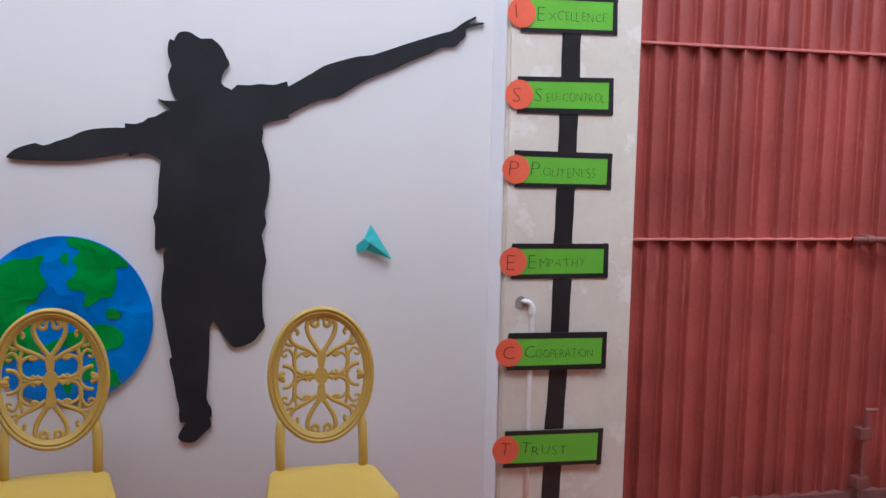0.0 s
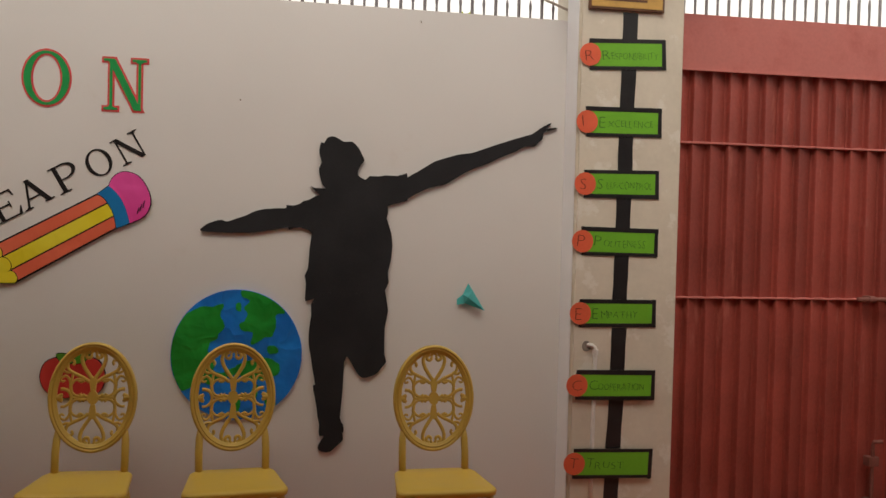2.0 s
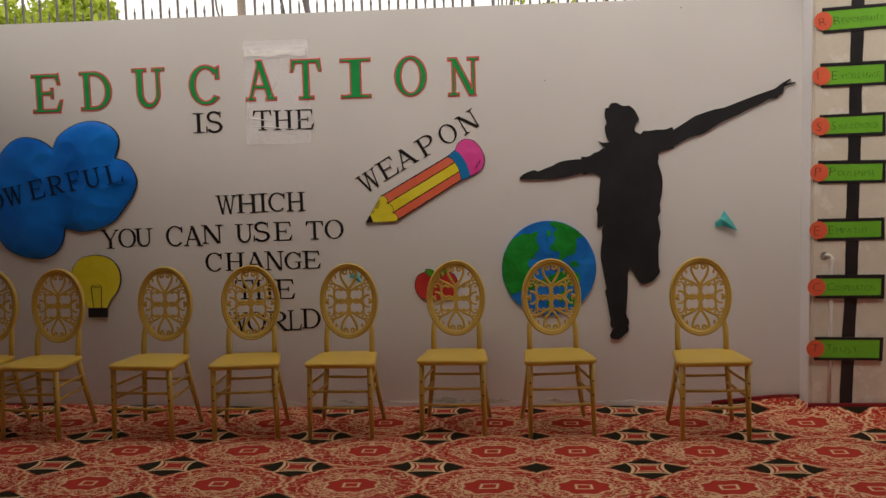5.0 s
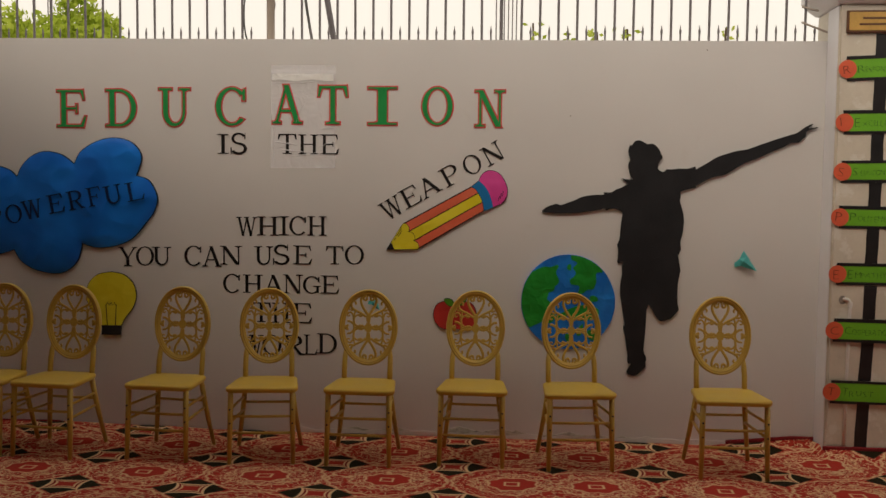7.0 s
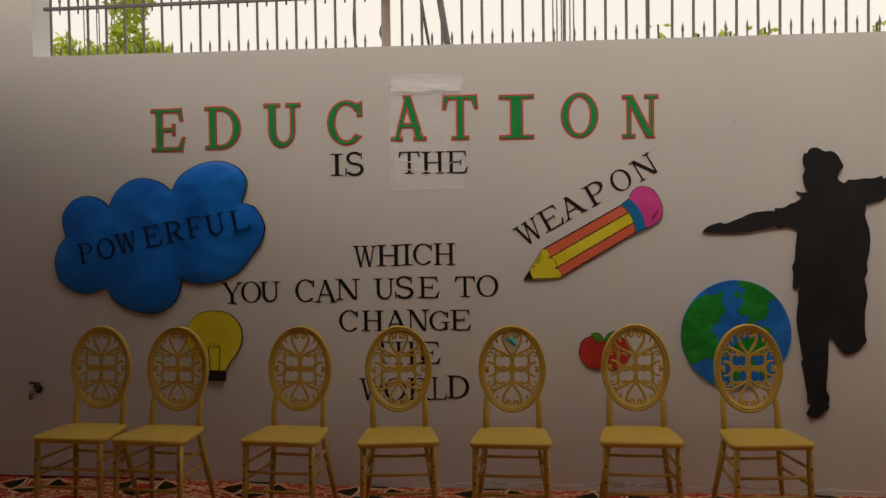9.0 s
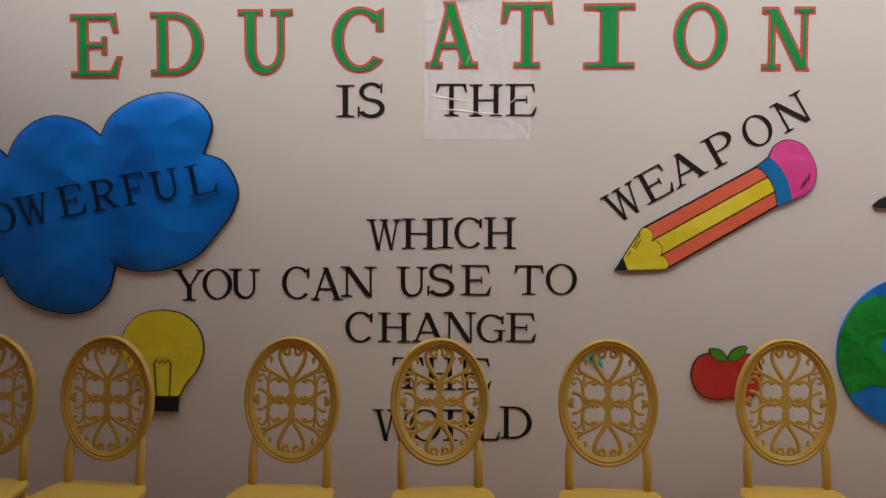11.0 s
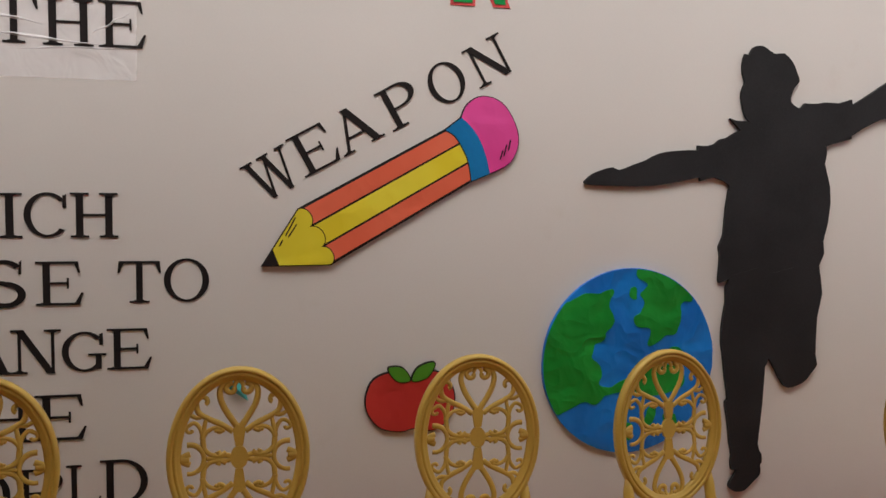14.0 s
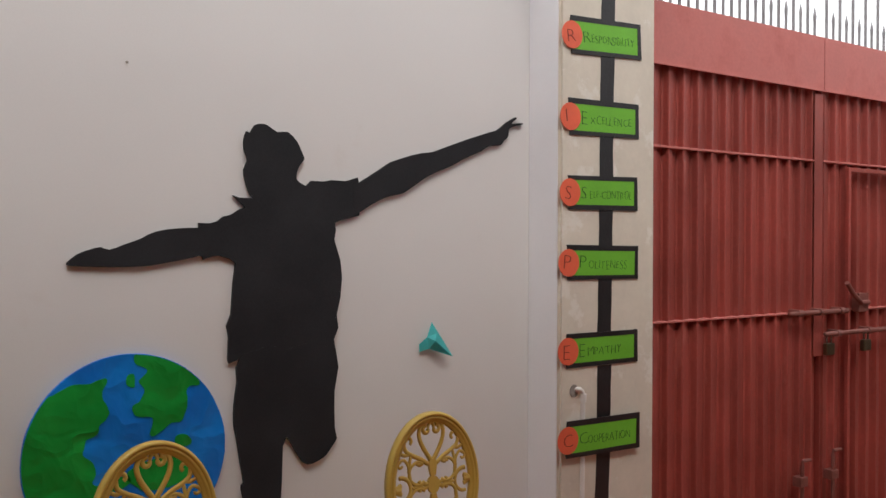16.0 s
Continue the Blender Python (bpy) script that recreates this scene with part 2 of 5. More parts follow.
M_BLUE = crinkled("blue_foil_paper", (0.001, 0.145, 0.64), (0.002, 0.225, 0.84), 0.30, 4.2, 0.011, 0.35, 0.12)
M_GLOBE_BLUE = crinkled("blue_crepe_paper", (0.004, 0.165, 0.62), (0.006, 0.24, 0.79), 0.36, 8, 0.0075, 0.45)
M_GLOBE_GREEN = crinkled("green_crepe_paper", (0.005, 0.245, 0.028), (0.012, 0.35, 0.048), 0.36, 8, 0.0085, 0.45)
M_YELLOW = crinkled("yellow_card", (0.82, 0.70, 0.04), (0.88, 0.79, 0.07), 0.38, 6, 0.008, 0.45)
M_ORANGE = crinkled("orange_card", (0.82, 0.155, 0.085), (0.88, 0.19, 0.11), 0.42, 7, 0.006, 0.4)
M_PINK = crinkled("pink_card", (0.78, 0.065, 0.34), (0.87, 0.10, 0.42), 0.38, 7, 0.004, 0.5)
M_BAND = material("blue_card", (0.003, 0.205, 0.53), 0.42, vary=0.1, scale=8, bump=0.1)
M_APPLE = crinkled("red_card", (0.55, 0.036, 0.034), (0.65, 0.055, 0.046), 0.42, 8, 0.006, 0.45)
M_LEAF = material("leaf_green_card", (0.075, 0.30, 0.02), 0.5, vary=0.1, scale=9, bump=0.1)
M_TEAL = material("turquoise_paper", (0.12, 0.66, 0.66), 0.6, vary=0.1, scale=15, bump=0.1)
M_SIGN = material("lime_card", (0.155, 0.48, 0.030), 0.5, vary=0.08, scale=9, bump=0.1, random_tint=0.05)
M_DISC = material("coral_card", (0.80, 0.135, 0.065), 0.5, vary=0.08, scale=9, bump=0.1)
M_INK = material("dark_ink", (0.010, 0.045, 0.012), 0.6, vary=0.2)
M_INK_RED = material("red_brown_ink", (0.10, 0.008, 0.008), 0.6, vary=0.2)
M_FRAME = material("brown_frame", (0.14, 0.06, 0.03), 0.4, vary=0.2, scale=20)
M_GOLDPAPER = material("gold_paper", (0.60, 0.36, 0.10), 0.4, vary=0.15, scale=10)
M_PVC = material("white_pipe", (0.78, 0.76, 0.73), 0.4, vary=0.06, scale=15)
M_HOLEPATCH = material("rough_mortar", (0.30, 0.27, 0.24), 0.95, vary=0.25, scale=25, bump=0.8)
M_PLASTER = material("bare_plaster", (0.62, 0.62, 0.56), 0.85, vary=0.18, scale=14, fine=90, bump=0.5, dist=0.008, second=(0.42, 0.41, 0.37), mask=(0.5, 0.62), mask_scale=16, stretch=(1, 1, 2.5))
M_CHROME = material("dull_chrome", (0.30, 0.29, 0.27), 0.22, metal=1.0, vary=0.1, scale=30)
M_WIRE = material("grey_cable", (0.10, 0.10, 0.10), 0.6)
M_TRUNK = material("bark", (0.10, 0.07, 0.045), 0.9, vary=0.25, scale=12, bump=0.6)
def leaf_material():
    m = bpy.data.materials.new("sunlit_leaves")
    m.use_nodes = True
    N, L = m.node_tree.nodes, m.node_tree.links
    geo = N.new("ShaderNodeNewGeometry")
    ramp = N.new("ShaderNodeValToRGB")
    # both greens lifted past natural foliage, with sun and haze in the colour
    ramp.color_ramp.elements[0].color = (0.32, 0.42, 0.05, 1)
    ramp.color_ramp.elements[1].color = (0.56, 0.66, 0.13, 1)
    L.new(geo.outputs["Random Per Island"], ramp.inputs[0])
    d, t, mix = N.new("ShaderNodeBsdfDiffuse"), N.new("ShaderNodeBsdfTranslucent"), N.new("ShaderNodeMixShader")
    L.new(ramp.outputs[0], d.inputs[0])
    L.new(ramp.outputs[0], t.inputs[0])
    mix.inputs[0].default_value = 0.5
    L.new(d.outputs[0], mix.inputs[1])
    L.new(t.outputs[0], mix.inputs[2])
    L.new(mix.outputs[0], N["Material Output"].inputs[0])
    return m


M_LEAVES = leaf_material()
M_PALE = material("pale_stucco", (0.75, 0.74, 0.70), 0.8, vary=0.05)
M_GLASS = material("dark_window", (0.05, 0.06, 0.06), 0.1)
M_GROUND = material("street_dust", (0.30, 0.26, 0.21), 0.9, vary=0.15, scale=1.2, bump=0.2)
M_BORDER = material("carpet_edge", (0.24, 0.012, 0.016), 0.9, vary=0.2, scale=20, fine=300, bump=0.3)


def film_material(name, alpha, rough, colour=(0.97, 0.98, 0.97)):
    m = bpy.data.materials.new(name)
    m.use_nodes = True
    N, L = m.node_tree.nodes, m.node_tree.links
    b = N["Principled BSDF"]
    b.inputs["Base Color"].default_value = (*colour, 1)
    b.inputs["Roughness"].default_value = rough
    b.inputs["Specular IOR Level"].default_value = 0.7
    tex = N.new("ShaderNodeTexNoise")
    tex.inputs["Scale"].default_value = 12
    tex.inputs["Detail"].default_value = 2
    tex.inputs["Distortion"].default_value = 1.2
    geo = N.new("ShaderNodeNewGeometry")
    L.new(geo.outputs["Position"], tex.inputs["Vector"])
    bp = N.new("ShaderNodeBump")
    bp.inputs["Strength"].default_value = 0.4
    bp.inputs["Distance"].default_value = 0.02
    L.new(tex.outputs["Fac"], bp.inputs["Height"])
    L.new(bp.outputs[0], b.inputs["Normal"])
    b.inputs["Alpha"].default_value = alpha
    return m


# film and tape are tinted half-opaque white to carry the sky's glare
M_FILM = film_material("glare_white_film", 0.48, 0.22, (0.93, 0.92, 0.97))
M_FOLD = film_material("creased_film", 0.45, 0.15, (0.80, 0.80, 0.84))
M_STRIP = film_material("glare_white_tape", 0.78, 0.18)


def carpet_material():
    """Red machine-made carpet: oval medallions on a lattice, dark petals with small framed squares between them, cream line work."""
    m = bpy.data.materials.new("patterned_carpet")
    m.use_nodes = True
    N, L = m.node_tree.nodes, m.node_tree.links
    bsdf = N["Principled BSDF"]

    def math_(op, a, b=None, c=None):
        n = N.new("ShaderNodeMath")
        n.operation = op
        for i, v in enumerate((a, b, c)):
            if v is None:
                continue
            if isinstance(v, (int, float)):
                n.inputs[i].default_value = v
            else:
                L.new(v, n.inputs[i])
        return n.outputs[0]

    def mix(fac, a, b):
        n = N.new("ShaderNodeMixRGB")
        if isinstance(fac, (int, float)):
            n.inputs[0].default_value = fac
        else:
            L.new(fac, n.inputs[0])
        for i, v in ((1, a), (2, b)):
            if isinstance(v, tuple):
                n.inputs[i].default_value = (*v, 1)
            else:
                L.new(v, n.inputs[i])
        return n.outputs[0]

    def below(v, edge, soft=0.012):
        n = N.new("ShaderNodeMapRange")
        n.inputs["From Min"].default_value, n.inputs["From Max"].default_value = edge + soft, edge - soft
        L.new(v, n.inputs["Value"])
        return n.outputs[0]

    def band(v, lo, hi, soft=0.012):
        return math_("MULTIPLY", below(v, hi, soft), math_("SUBTRACT", 1.0, below(v, lo, soft)))

    geo = N.new("ShaderNodeNewGeometry")
    sep = N.new("ShaderNodeSeparateXYZ")
    L.new(geo.outputs["Position"], sep.inputs[0])
    warp = N.new("ShaderNodeTexNoise")
    warp.inputs["Scale"].default_value = 3.0
    L.new(geo.outputs["Position"], warp.inputs["Vector"])
    wob = math_("MULTIPLY", math_("SUBTRACT", warp.outputs["Fac"], 0.5), 0.05)
    X = math_("ADD", sep.outputs["X"], wob)
    Y = math_("ADD", sep.outputs["Y"], wob)
    # a seam between two lengths of carpet at x = -1.50
    right = math_("GREATER_THAN", X, -1.50)
    xo = math_("ADD", X, math_("MULTIPLY_ADD", right, -0.466, 1.728))
    px = math_("DIVIDE", xo, 0.695)
    py = math_("DIVIDE", math_("ADD", Y, 0.915), 0.535)

    def cell(v, shift):
        return math_("SUBTRACT", math_("FRACT", math_("ADD", v, shift)), 0.5)

    u, v = cell(px, 0.5), cell(py, 0.5)       # round the medallions
    s, w = cell(px, 0.0), cell(py, 0.0)       # round the petals
    r = math_("SQRT", math_("ADD", math_("POWER", u, 2.0), math_("POWER", v, 2.0)))
    ang = math_("ARCTAN2", v, u)
    scallop = math_("MULTIPLY_ADD", math_("SINE", math_("MULTIPLY", ang, 22.0)), 0.010, r)
    scallop2 = math_("MULTIPLY_ADD", math_("SINE", math_("MULTIPLY", ang, 14.0)), 0.018, r)
    petals = math_("MULTIPLY_ADD", math_("COSINE", math_("MULTIPLY", ang, 8.0)), 0.012, r)
    adx, ady = math_("ABSOLUTE", s), math_("ABSOLUTE", w)
    box = math_("MAXIMUM", math_("ABSOLUTE", u), math_("ABSOLUTE", v))
    diamond = math_("ADD", adx, ady)

    RED, DEEP, CREAM, DARK = (0.47, 0.042, 0.028), (0.26, 0.012, 0.010), (0.80, 0.55, 0.32), (0.022, 0.017, 0.008)

    def tendrils(scale, twist, width):
        """Curling cream lines: the level lines of a soft noise."""
        fil = N.new("ShaderNodeTexNoise")
        fil.inputs["Scale"].default_value = scale
        fil.inputs["Detail"].default_value = 0.6
        fil.inputs["Distortion"].default_value = twist
        mp = N.new("ShaderNodeMapping")
        mp.inputs["Scale"].default_value = (0.8, 1.15, 0.01)
        L.new(geo.outputs["Position"], mp.inputs[0])
        L.new(mp.outputs[0], fil.inputs["Vector"])
        return below(math_("ABSOLUTE", math_("SUBTRACT", fil.outputs["Fac"], 0.5)), width, 0.016)

    lines, fine_lines = tendrils(25, 0.9, 0.034), tendrils(43, 0.5, 0.040)
    dots = N.new("ShaderNodeTexNoise")
    dots.inputs["Scale"].default_value = 40
    dots.inputs["Detail"].default_value = 1
    L.new(geo.outputs["Position"], dots.inputs["Vector"])
    spots = math_("GREATER_THAN", dots.outputs["Fac"], 0.61)

    # ground between the medallions: dark petals round a small hollow-sided square
    col = mix(math_("MULTIPLY", lines, 0.85), RED, CREAM)
    col = mix(below(diamond, 0.30, 0.01), col, DARK)
    da = math_("POWER", math_("ABSOLUTE", math_("MULTIPLY", math_("ADD", s, w), 0.707)), 0.7)
    db = math_("POWER", math_("ABSOLUTE", math_("MULTIPLY", math_("SUBTRACT", s, w), 0.707)), 0.7)
    hollow = math_("POWER", math_("ADD", da, db), 1.43)
    col = mix(below(hollow, 0.235, 0.008), col, CREAM)
    col = mix(below(hollow, 0.185, 0.008), col, DEEP)
    col = mix(below(hollow, 0.150, 0.008), col, CREAM)
    col = mix(below(hollow, 0.120, 0.008), col, RED)
    # medallions
    col = mix(below(scallop, 0.486), col, CREAM)
    col = mix(below(scallop, 0.466, 0.008), col, RED)
    web = math_("MAXIMUM", lines, math_("MULTIPLY", fine_lines, below(r, 0.33, 0.03)))
    col = mix(math_("MULTIPLY", below(r, 0.46), math_("MULTIPLY", spots, 0.8)), col, DEEP)
    col = mix(math_("MULTIPLY", below(r, 0.465), math_("MULTIPLY", web, 0.88)), col, CREAM)
    col = mix(math_("MULTIPLY", band(scallop2, 0.300, 0.316, 0.006), 0.8), col, CREAM)
    col = mix(below(petals, 0.196, 0.008), col, CREAM)
    col = mix(below(petals, 0.180, 0.008), col, RED)
    col = mix(band(box, 0.044, 0.060, 0.006), col, CREAM)
    pile = N.new("ShaderNodeTexNoise")
    pile.inputs["Scale"].default_value = 420
    L.new(geo.outputs["Position"], pile.inputs["Vector"])
    worn = N.new("ShaderNodeTexNoise")
    worn.inputs["Scale"].default_value = 2.1
    worn.inputs["Detail"].default_value = 6
    L.new(geo.outputs["Position"], worn.inputs["Vector"])
    k = math_("MULTIPLY", math_("MULTIPLY_ADD", pile.outputs["Fac"], 0.5, 0.75), math_("MULTIPLY_ADD", worn.outputs["Fac"], 0.4, 0.8))
    sc = N.new("ShaderNodeVectorMath")
    sc.operation = "SCALE"
    L.new(col, sc.inputs[0])
    L.new(k, sc.inputs["Scale"])
    L.new(sc.outputs[0], bsdf.inputs["Base Color"])
    bsdf.inputs["Roughness"].default_value = 0.95
    bsdf.inputs["Specular IOR Level"].default_value = 0.05
    bsdf.inputs["Sheen Weight"].default_value = 0.02
    bp = N.new("ShaderNodeBump")
    bp.inputs["Strength"].default_value = 0.4
    bp.inputs["Distance"].default_value = 0.004
    L.new(pile.outputs["Fac"], bp.inputs["Height"])
    L.new(bp.outputs[0], bsdf.inputs["Normal"])
    return m


M_CARPET = carpet_material()


# ---- structure ----
def structure(name, material, *dims, bevel=0.0, label="", category=""):
    return tagged(box_part(name, material, None, *dims, bevel=bevel), label, category, kind="structure")


structure("ground", M_GROUND, -400, 400, -400, 400, -0.6, -0.2, label="dusty street ground round the courtyard", category="ground")
structure("floor", M_CONCRETE, -6.6, 4.6, -9.6, 0.22, -0.25, G - 0.012, label="grey concrete courtyard floor under the carpet", category="floor")
bm = add_prism(bmesh.new(), [(-6.6, -0.2), (0.205, -0.2), (0.205, WALL_TOP - 0.011), (-5.55, WALL_TOP + 0.026), (-5.55, 3.2), (-6.6, 3.2)], 0.0, 0.22)
wall_north = part("wall_north", bm, M_WALL, None)
tagged(wall_north, "smooth off-white painted courtyard wall, taller at one end", "wall", kind="structure")
# rough plaster left bare along the foot of the wall
for xa, xb, high, seed in ((-2.95, -2.20, 0.050, 1), (-2.32, -1.55, 0.075, 2), (-1.62, -0.85, 0.055, 3)):
    crest = []
    for i in range(41):
        u = i / 40
        x = xa + (xb - xa) * u
        crest.append((x, G + 0.004 + high * min(1.0, 5 * u, 5 * (1 - u)) * (0.62 + 0.5 * noise.noise(Vector((x * 7, seed, 0))) + 0.22 * noise.noise(Vector((x * 31, seed, 2))))))
    bm = add_prism(bmesh.new(), [(xb, G - 0.02), (xa, G - 0.02)] + crest, -0.0030 - 0.0006 * seed, 0.002)
    part("bare_plaster", bm, M_PLASTER, wall_north, "rough pale plaster patch")
# the three grey walls are unseen additions, kept dark to cut bounced light
structure("wall_west", M_CONCRETE, -6.8, -6.602, -9.6, 0.24, -0.2, 3.2, label="unseen grey concrete side wall added to close the courtyard", category="wall")
structure("wall_south", M_CONCRETE, -6.8, 4.8, -9.8, -9.602, -0.2, 3.2, label="unseen grey concrete rear wall added to close the courtyard", category="wall")
structure("wall_east", M_CONCRETE, 4.602, 4.8, -9.6, 0.24, -0.2, 2.6, label="unseen grey concrete side wall added opposite", category="wall")
structure("wall_gate_side", M_WALL, 3.72, 4.6, -0.05, 0.22, -0.2, 2.6, label="plain wall beside the gate", category="wall")
# unseen slab overhead, added to block sky and darken the wall downwards
bm = bmesh.new()
plan = [(-6.8, -9.8), (4.8, -9.8), (4.8, -2.4), (1.0, -2.3), (0.75, -2.1), (-1.0, -1.7), (-2.5, -1.6), (-4.2, -1.45), (-5.4, -0.85), (-6.8, -0.6)]     # the free edge runs askew to the wall, bent to grade its light
low = [bm.verts.new((x, y, 3.202)) for x, y in plan]
high = [bm.verts.new((x, y, 3.36)) for x, y in plan]
bm.faces.new(low[::-1])
bm.faces.new(high)
for i in range(len(plan)):
    bm.faces.new((low[i], low[(i + 1) % len(plan)], high[(i + 1) % len(plan)], high[i]))
tagged(part("ceiling", bm, M_SHADE_SLAB, None), "unseen slab added to shade the wall from above", "ceiling", kind="structure")
bm = bmesh.new()
rings = []
for z, side, front in ((2.797, 0.0, 0.0), (2.803, 0.012, 0.012), (2.835, 0.055, 0.04), (2.875, 0.10, 0.085), (2.89, 0.10, 0.085), (3.20, 0.10, 0.085)):
    rings.append([bm.verts.new(p) for p in ((0.2 - side, -0.188 - front, z), (0.735 + side, -0.188 - front, z), (0.735 + side, 0.22, z), (0.2 - side, 0.22, z))])
for a, d in zip(rings, rings[1:]):
    for i in range(4):
        bm.faces.new((a[i], a[(i + 1) % 4], d[(i + 1) % 4], d[i]))
bm.faces.new(rings[0])
bm.faces.new(rings[-1])
tagged(part("beam", bm, M_RETURN, None), "white painted flared beam end resting on the pillar", "beam", kind="structure")

pillar = base("pillar", 0.465, -0.02, G)
tagged(pillar, "worn cream painted concrete pillar beside the gate", "pillar", kind="structure")
bm = add_box(bmesh.new(), -0.262, 0.268, -0.166, 0.22, -0.2, 2.766)
bmesh.ops.bevel(bm, geom=bm.edges[:], offset=0.012, segments=2, affect="EDGES")
for vtx in bm.verts:
    vtx.co.x += 0.006 * noise.noise(Vector((1, 0, vtx.co.z * 3)))
part("shaft", bm, M_PILLAR, pillar)
# side face takes a paler colour than the shaft
box_part("return_face", M_RETURN, pillar, -0.2665, -0.2635, -0.155, 0.018, 0.0, 2.76)


def carpet():
    bm = bmesh.new()
    nx, ny = 150, 90
    x0, x1, y0, y1 = -6.55, 4.5, -7.6, -0.006
    grid = []
    for j in range(ny + 1):
        row = []
        fy = (j / ny) ** 0.6
        for i in range(nx + 1):
            x = x0 + (x1 - x0) * i / nx
            y = y0 + (y1 - y0) * fy
            if x > 0.18 and y > -0.2:
                y = min(y, -0.2)
            z = G + 0.004 * noise.noise(Vector((x * 1.3, y * 1.3, 0))) + 0.002 * noise.noise(Vector((x * 5, y * 5, 3)))
            near = max(0.0, 1 + (y + 0.02) / 0.22) if x <= 0.18 else max(0.0, 1 + (y + 0.2) / 0.25)
            lift = min(1.0, max(0.0, (x + 0.45) / 0.5)) * 0.05 + 0.012 * max(0, noise.noise(Vector((x * 2.4, 1, 0)))) + 0.02 * min(1, max(0, (-3.6 - x)))
            z += near * near * lift
            row.append(bm.verts.new((x, y, z)))
        grid.append(row)
    for a, b in zip(grid, grid[1:]):
        for i in range(nx):
            bm.faces.new((a[i], a[i + 1], b[i + 1], b[i]))
    ob = part("carpet", bm, M_CARPET, None, smooth_shade=True)
    tagged(ob, "red carpet with cream and dark medallion pattern on the floor", "carpet")
    # bound edge along the wall, in three lengths
    runs = ([(-0.35 + i * 0.0079, -0.012, G + min(1.0, max(0.0, (0.10 + i * 0.0079) / 0.5)) * 0.05 + 0.012) for i in range(70)],
            [(-6.4 + i * 0.1, -0.012, G + 0.016 + 0.012 * max(0, noise.noise(Vector(((-6.4 + i * 0.1) * 2.4, 1, 0))))) for i in range(17)],
            [(0.19 + i * 0.05, -0.204, G + 0.058) for i in range(12)])
    for pts in runs:
        part("edge_binding", add_tube(bmesh.new(), pts, 0.014, 6, 0.5), M_BORDER, ob, "plain dark red carpet edge")
    return ob


carpet()


# ---- gate ----
def gate_leaf(x0, x1, name_label, slope=0.0):
    leaf = base("gate_leaf", x0, -0.05, G)
    tagged(leaf, name_label, "gate", group="leaves of the gate")
    wide = x1 - x0
    n = max(1, round(wide / 0.0981))
    step = wide / n
    me = None
    for i in range(n):
        if me is None:
            bm = bmesh.new()
            prof = ((0.0, 0.013), (0.008, 0.007), (0.014, -0.015), (0.018, -0.019), (0.024, -0.0165), (step - 0.006, 0.010), (step, 0.013))
            lo = [bm.verts.new((x, y, 0.03)) for x, y in prof]
            hi = [bm.verts.new((x, y, 2.40)) for x, y in prof]
            bl = [bm.verts.new((x, y + 0.004, 0.03)) for x, y in prof]
            bh = [bm.verts.new((x, y + 0.004, 2.40)) for x, y in prof]
            for k in range(len(prof) - 1):
                bm.faces.new((lo[k], lo[k + 1], hi[k + 1], hi[k]))
                bm.faces.new((bl[k + 1], bl[k], bh[k], bh[k + 1]))
            ob = part("slat", bm, M_GATE, leaf)
            me = ob.data
        else:
            ob = new("slat", me)
            ob.parent = leaf
        ob.location.x = i * step
    for z0, z1, y0 in ((1.989, 2.000, -0.023), (1.206, 1.216, -0.023), (0.05, 0.09, -0.03)):
        box_part("rail", M_RUST if z0 < 0.1 else M_GATE_TOP, leaf, 0.004, wide - 0.004, y0, 0.03 if y0 < -0.02 else 0.03, z0, z1, 0.003)
    bm = bmesh.new()
    add_box(bm, 0.0, wide + 0.001, -0.030, -0.024, 2.36, 2.635, 0.002)
    add_box(bm, 0.0, wide + 0.001, -0.040, -0.031, 2.352, 2.362, 0.002)
    part("top_sheet", bm, M_GATE_TOP, leaf, "faded flat red sheet along the top, paled for sunlight")
    box_part("edge_bar", M_GATE, leaf, wide - 0.010, wide - 0.002, -0.022, 0.02, 0.04, 2.63, 0.002)
    box_part("edge_bar", M_GATE, leaf, 0.0, 0.02, 0.012, 0.04, 0.04, 2.63, 0.002)
    # pickets on top
    bar = None
    k = 0
    x = 0.05
    while x < wide - 0.02:
        tall = k % 2 == 0
        bm = bmesh.new()
        if tall:
            add_tube(bm, [(0, 0, 2.60), (0, 0, 3.30)], 0.008, 8)
        else:
            add_tube(bm, [(0, 0, 2.60), (0, 0, 2.71), (0, 0, 2.745), (0, 0, 2.79)], [0.007, 0.007, 0.009, 0.001], 6)
        p = part("bar" if tall else "spike", bm, M_BAR_LIGHT, leaf)
        p.location = (x, -0.005, 0)
        x += 0.0605
        k += 1
    box_part("fence_rail", M_BAR_LIGHT, leaf, 0.02, wide - 0.02, -0.013, 0.003, 3.05, 3.075, 0.003)
    return leaf


leaf_a = gate_leaf(0.735, 2.103, "closed red sheet-metal gate leaf beside the pillar")
box_part("cover_strip", M_GATE, leaf_a, 1.300, 1.372, -0.0235, -0.0200, 0.98, 2.34, 0.0012, "flat red strip over the joint")
gate_leaf(2.110, 3.715, "red sheet-metal gate leaf with a small door cut into it")

# wicket door in the second leaf
wick = base("wicket_door", 2.305, -0.094, G)
tagged(wick, "narrow red metal wicket door shut in the gate", "door")
for dims in ((0.0, 0.022, -0.004, 0.016, 0.1, 1.97), (0.86, 0.882, -0.004, 0.016, 0.1, 1.97), (0.022, 0.86, -0.004, 0.016, 1.948, 1.97), (0.022, 0.86, -0.004, 0.016, 0.1, 0.122)):
    box_part("frame_bar", M_GATE, wick, *dims, bevel=0.002)


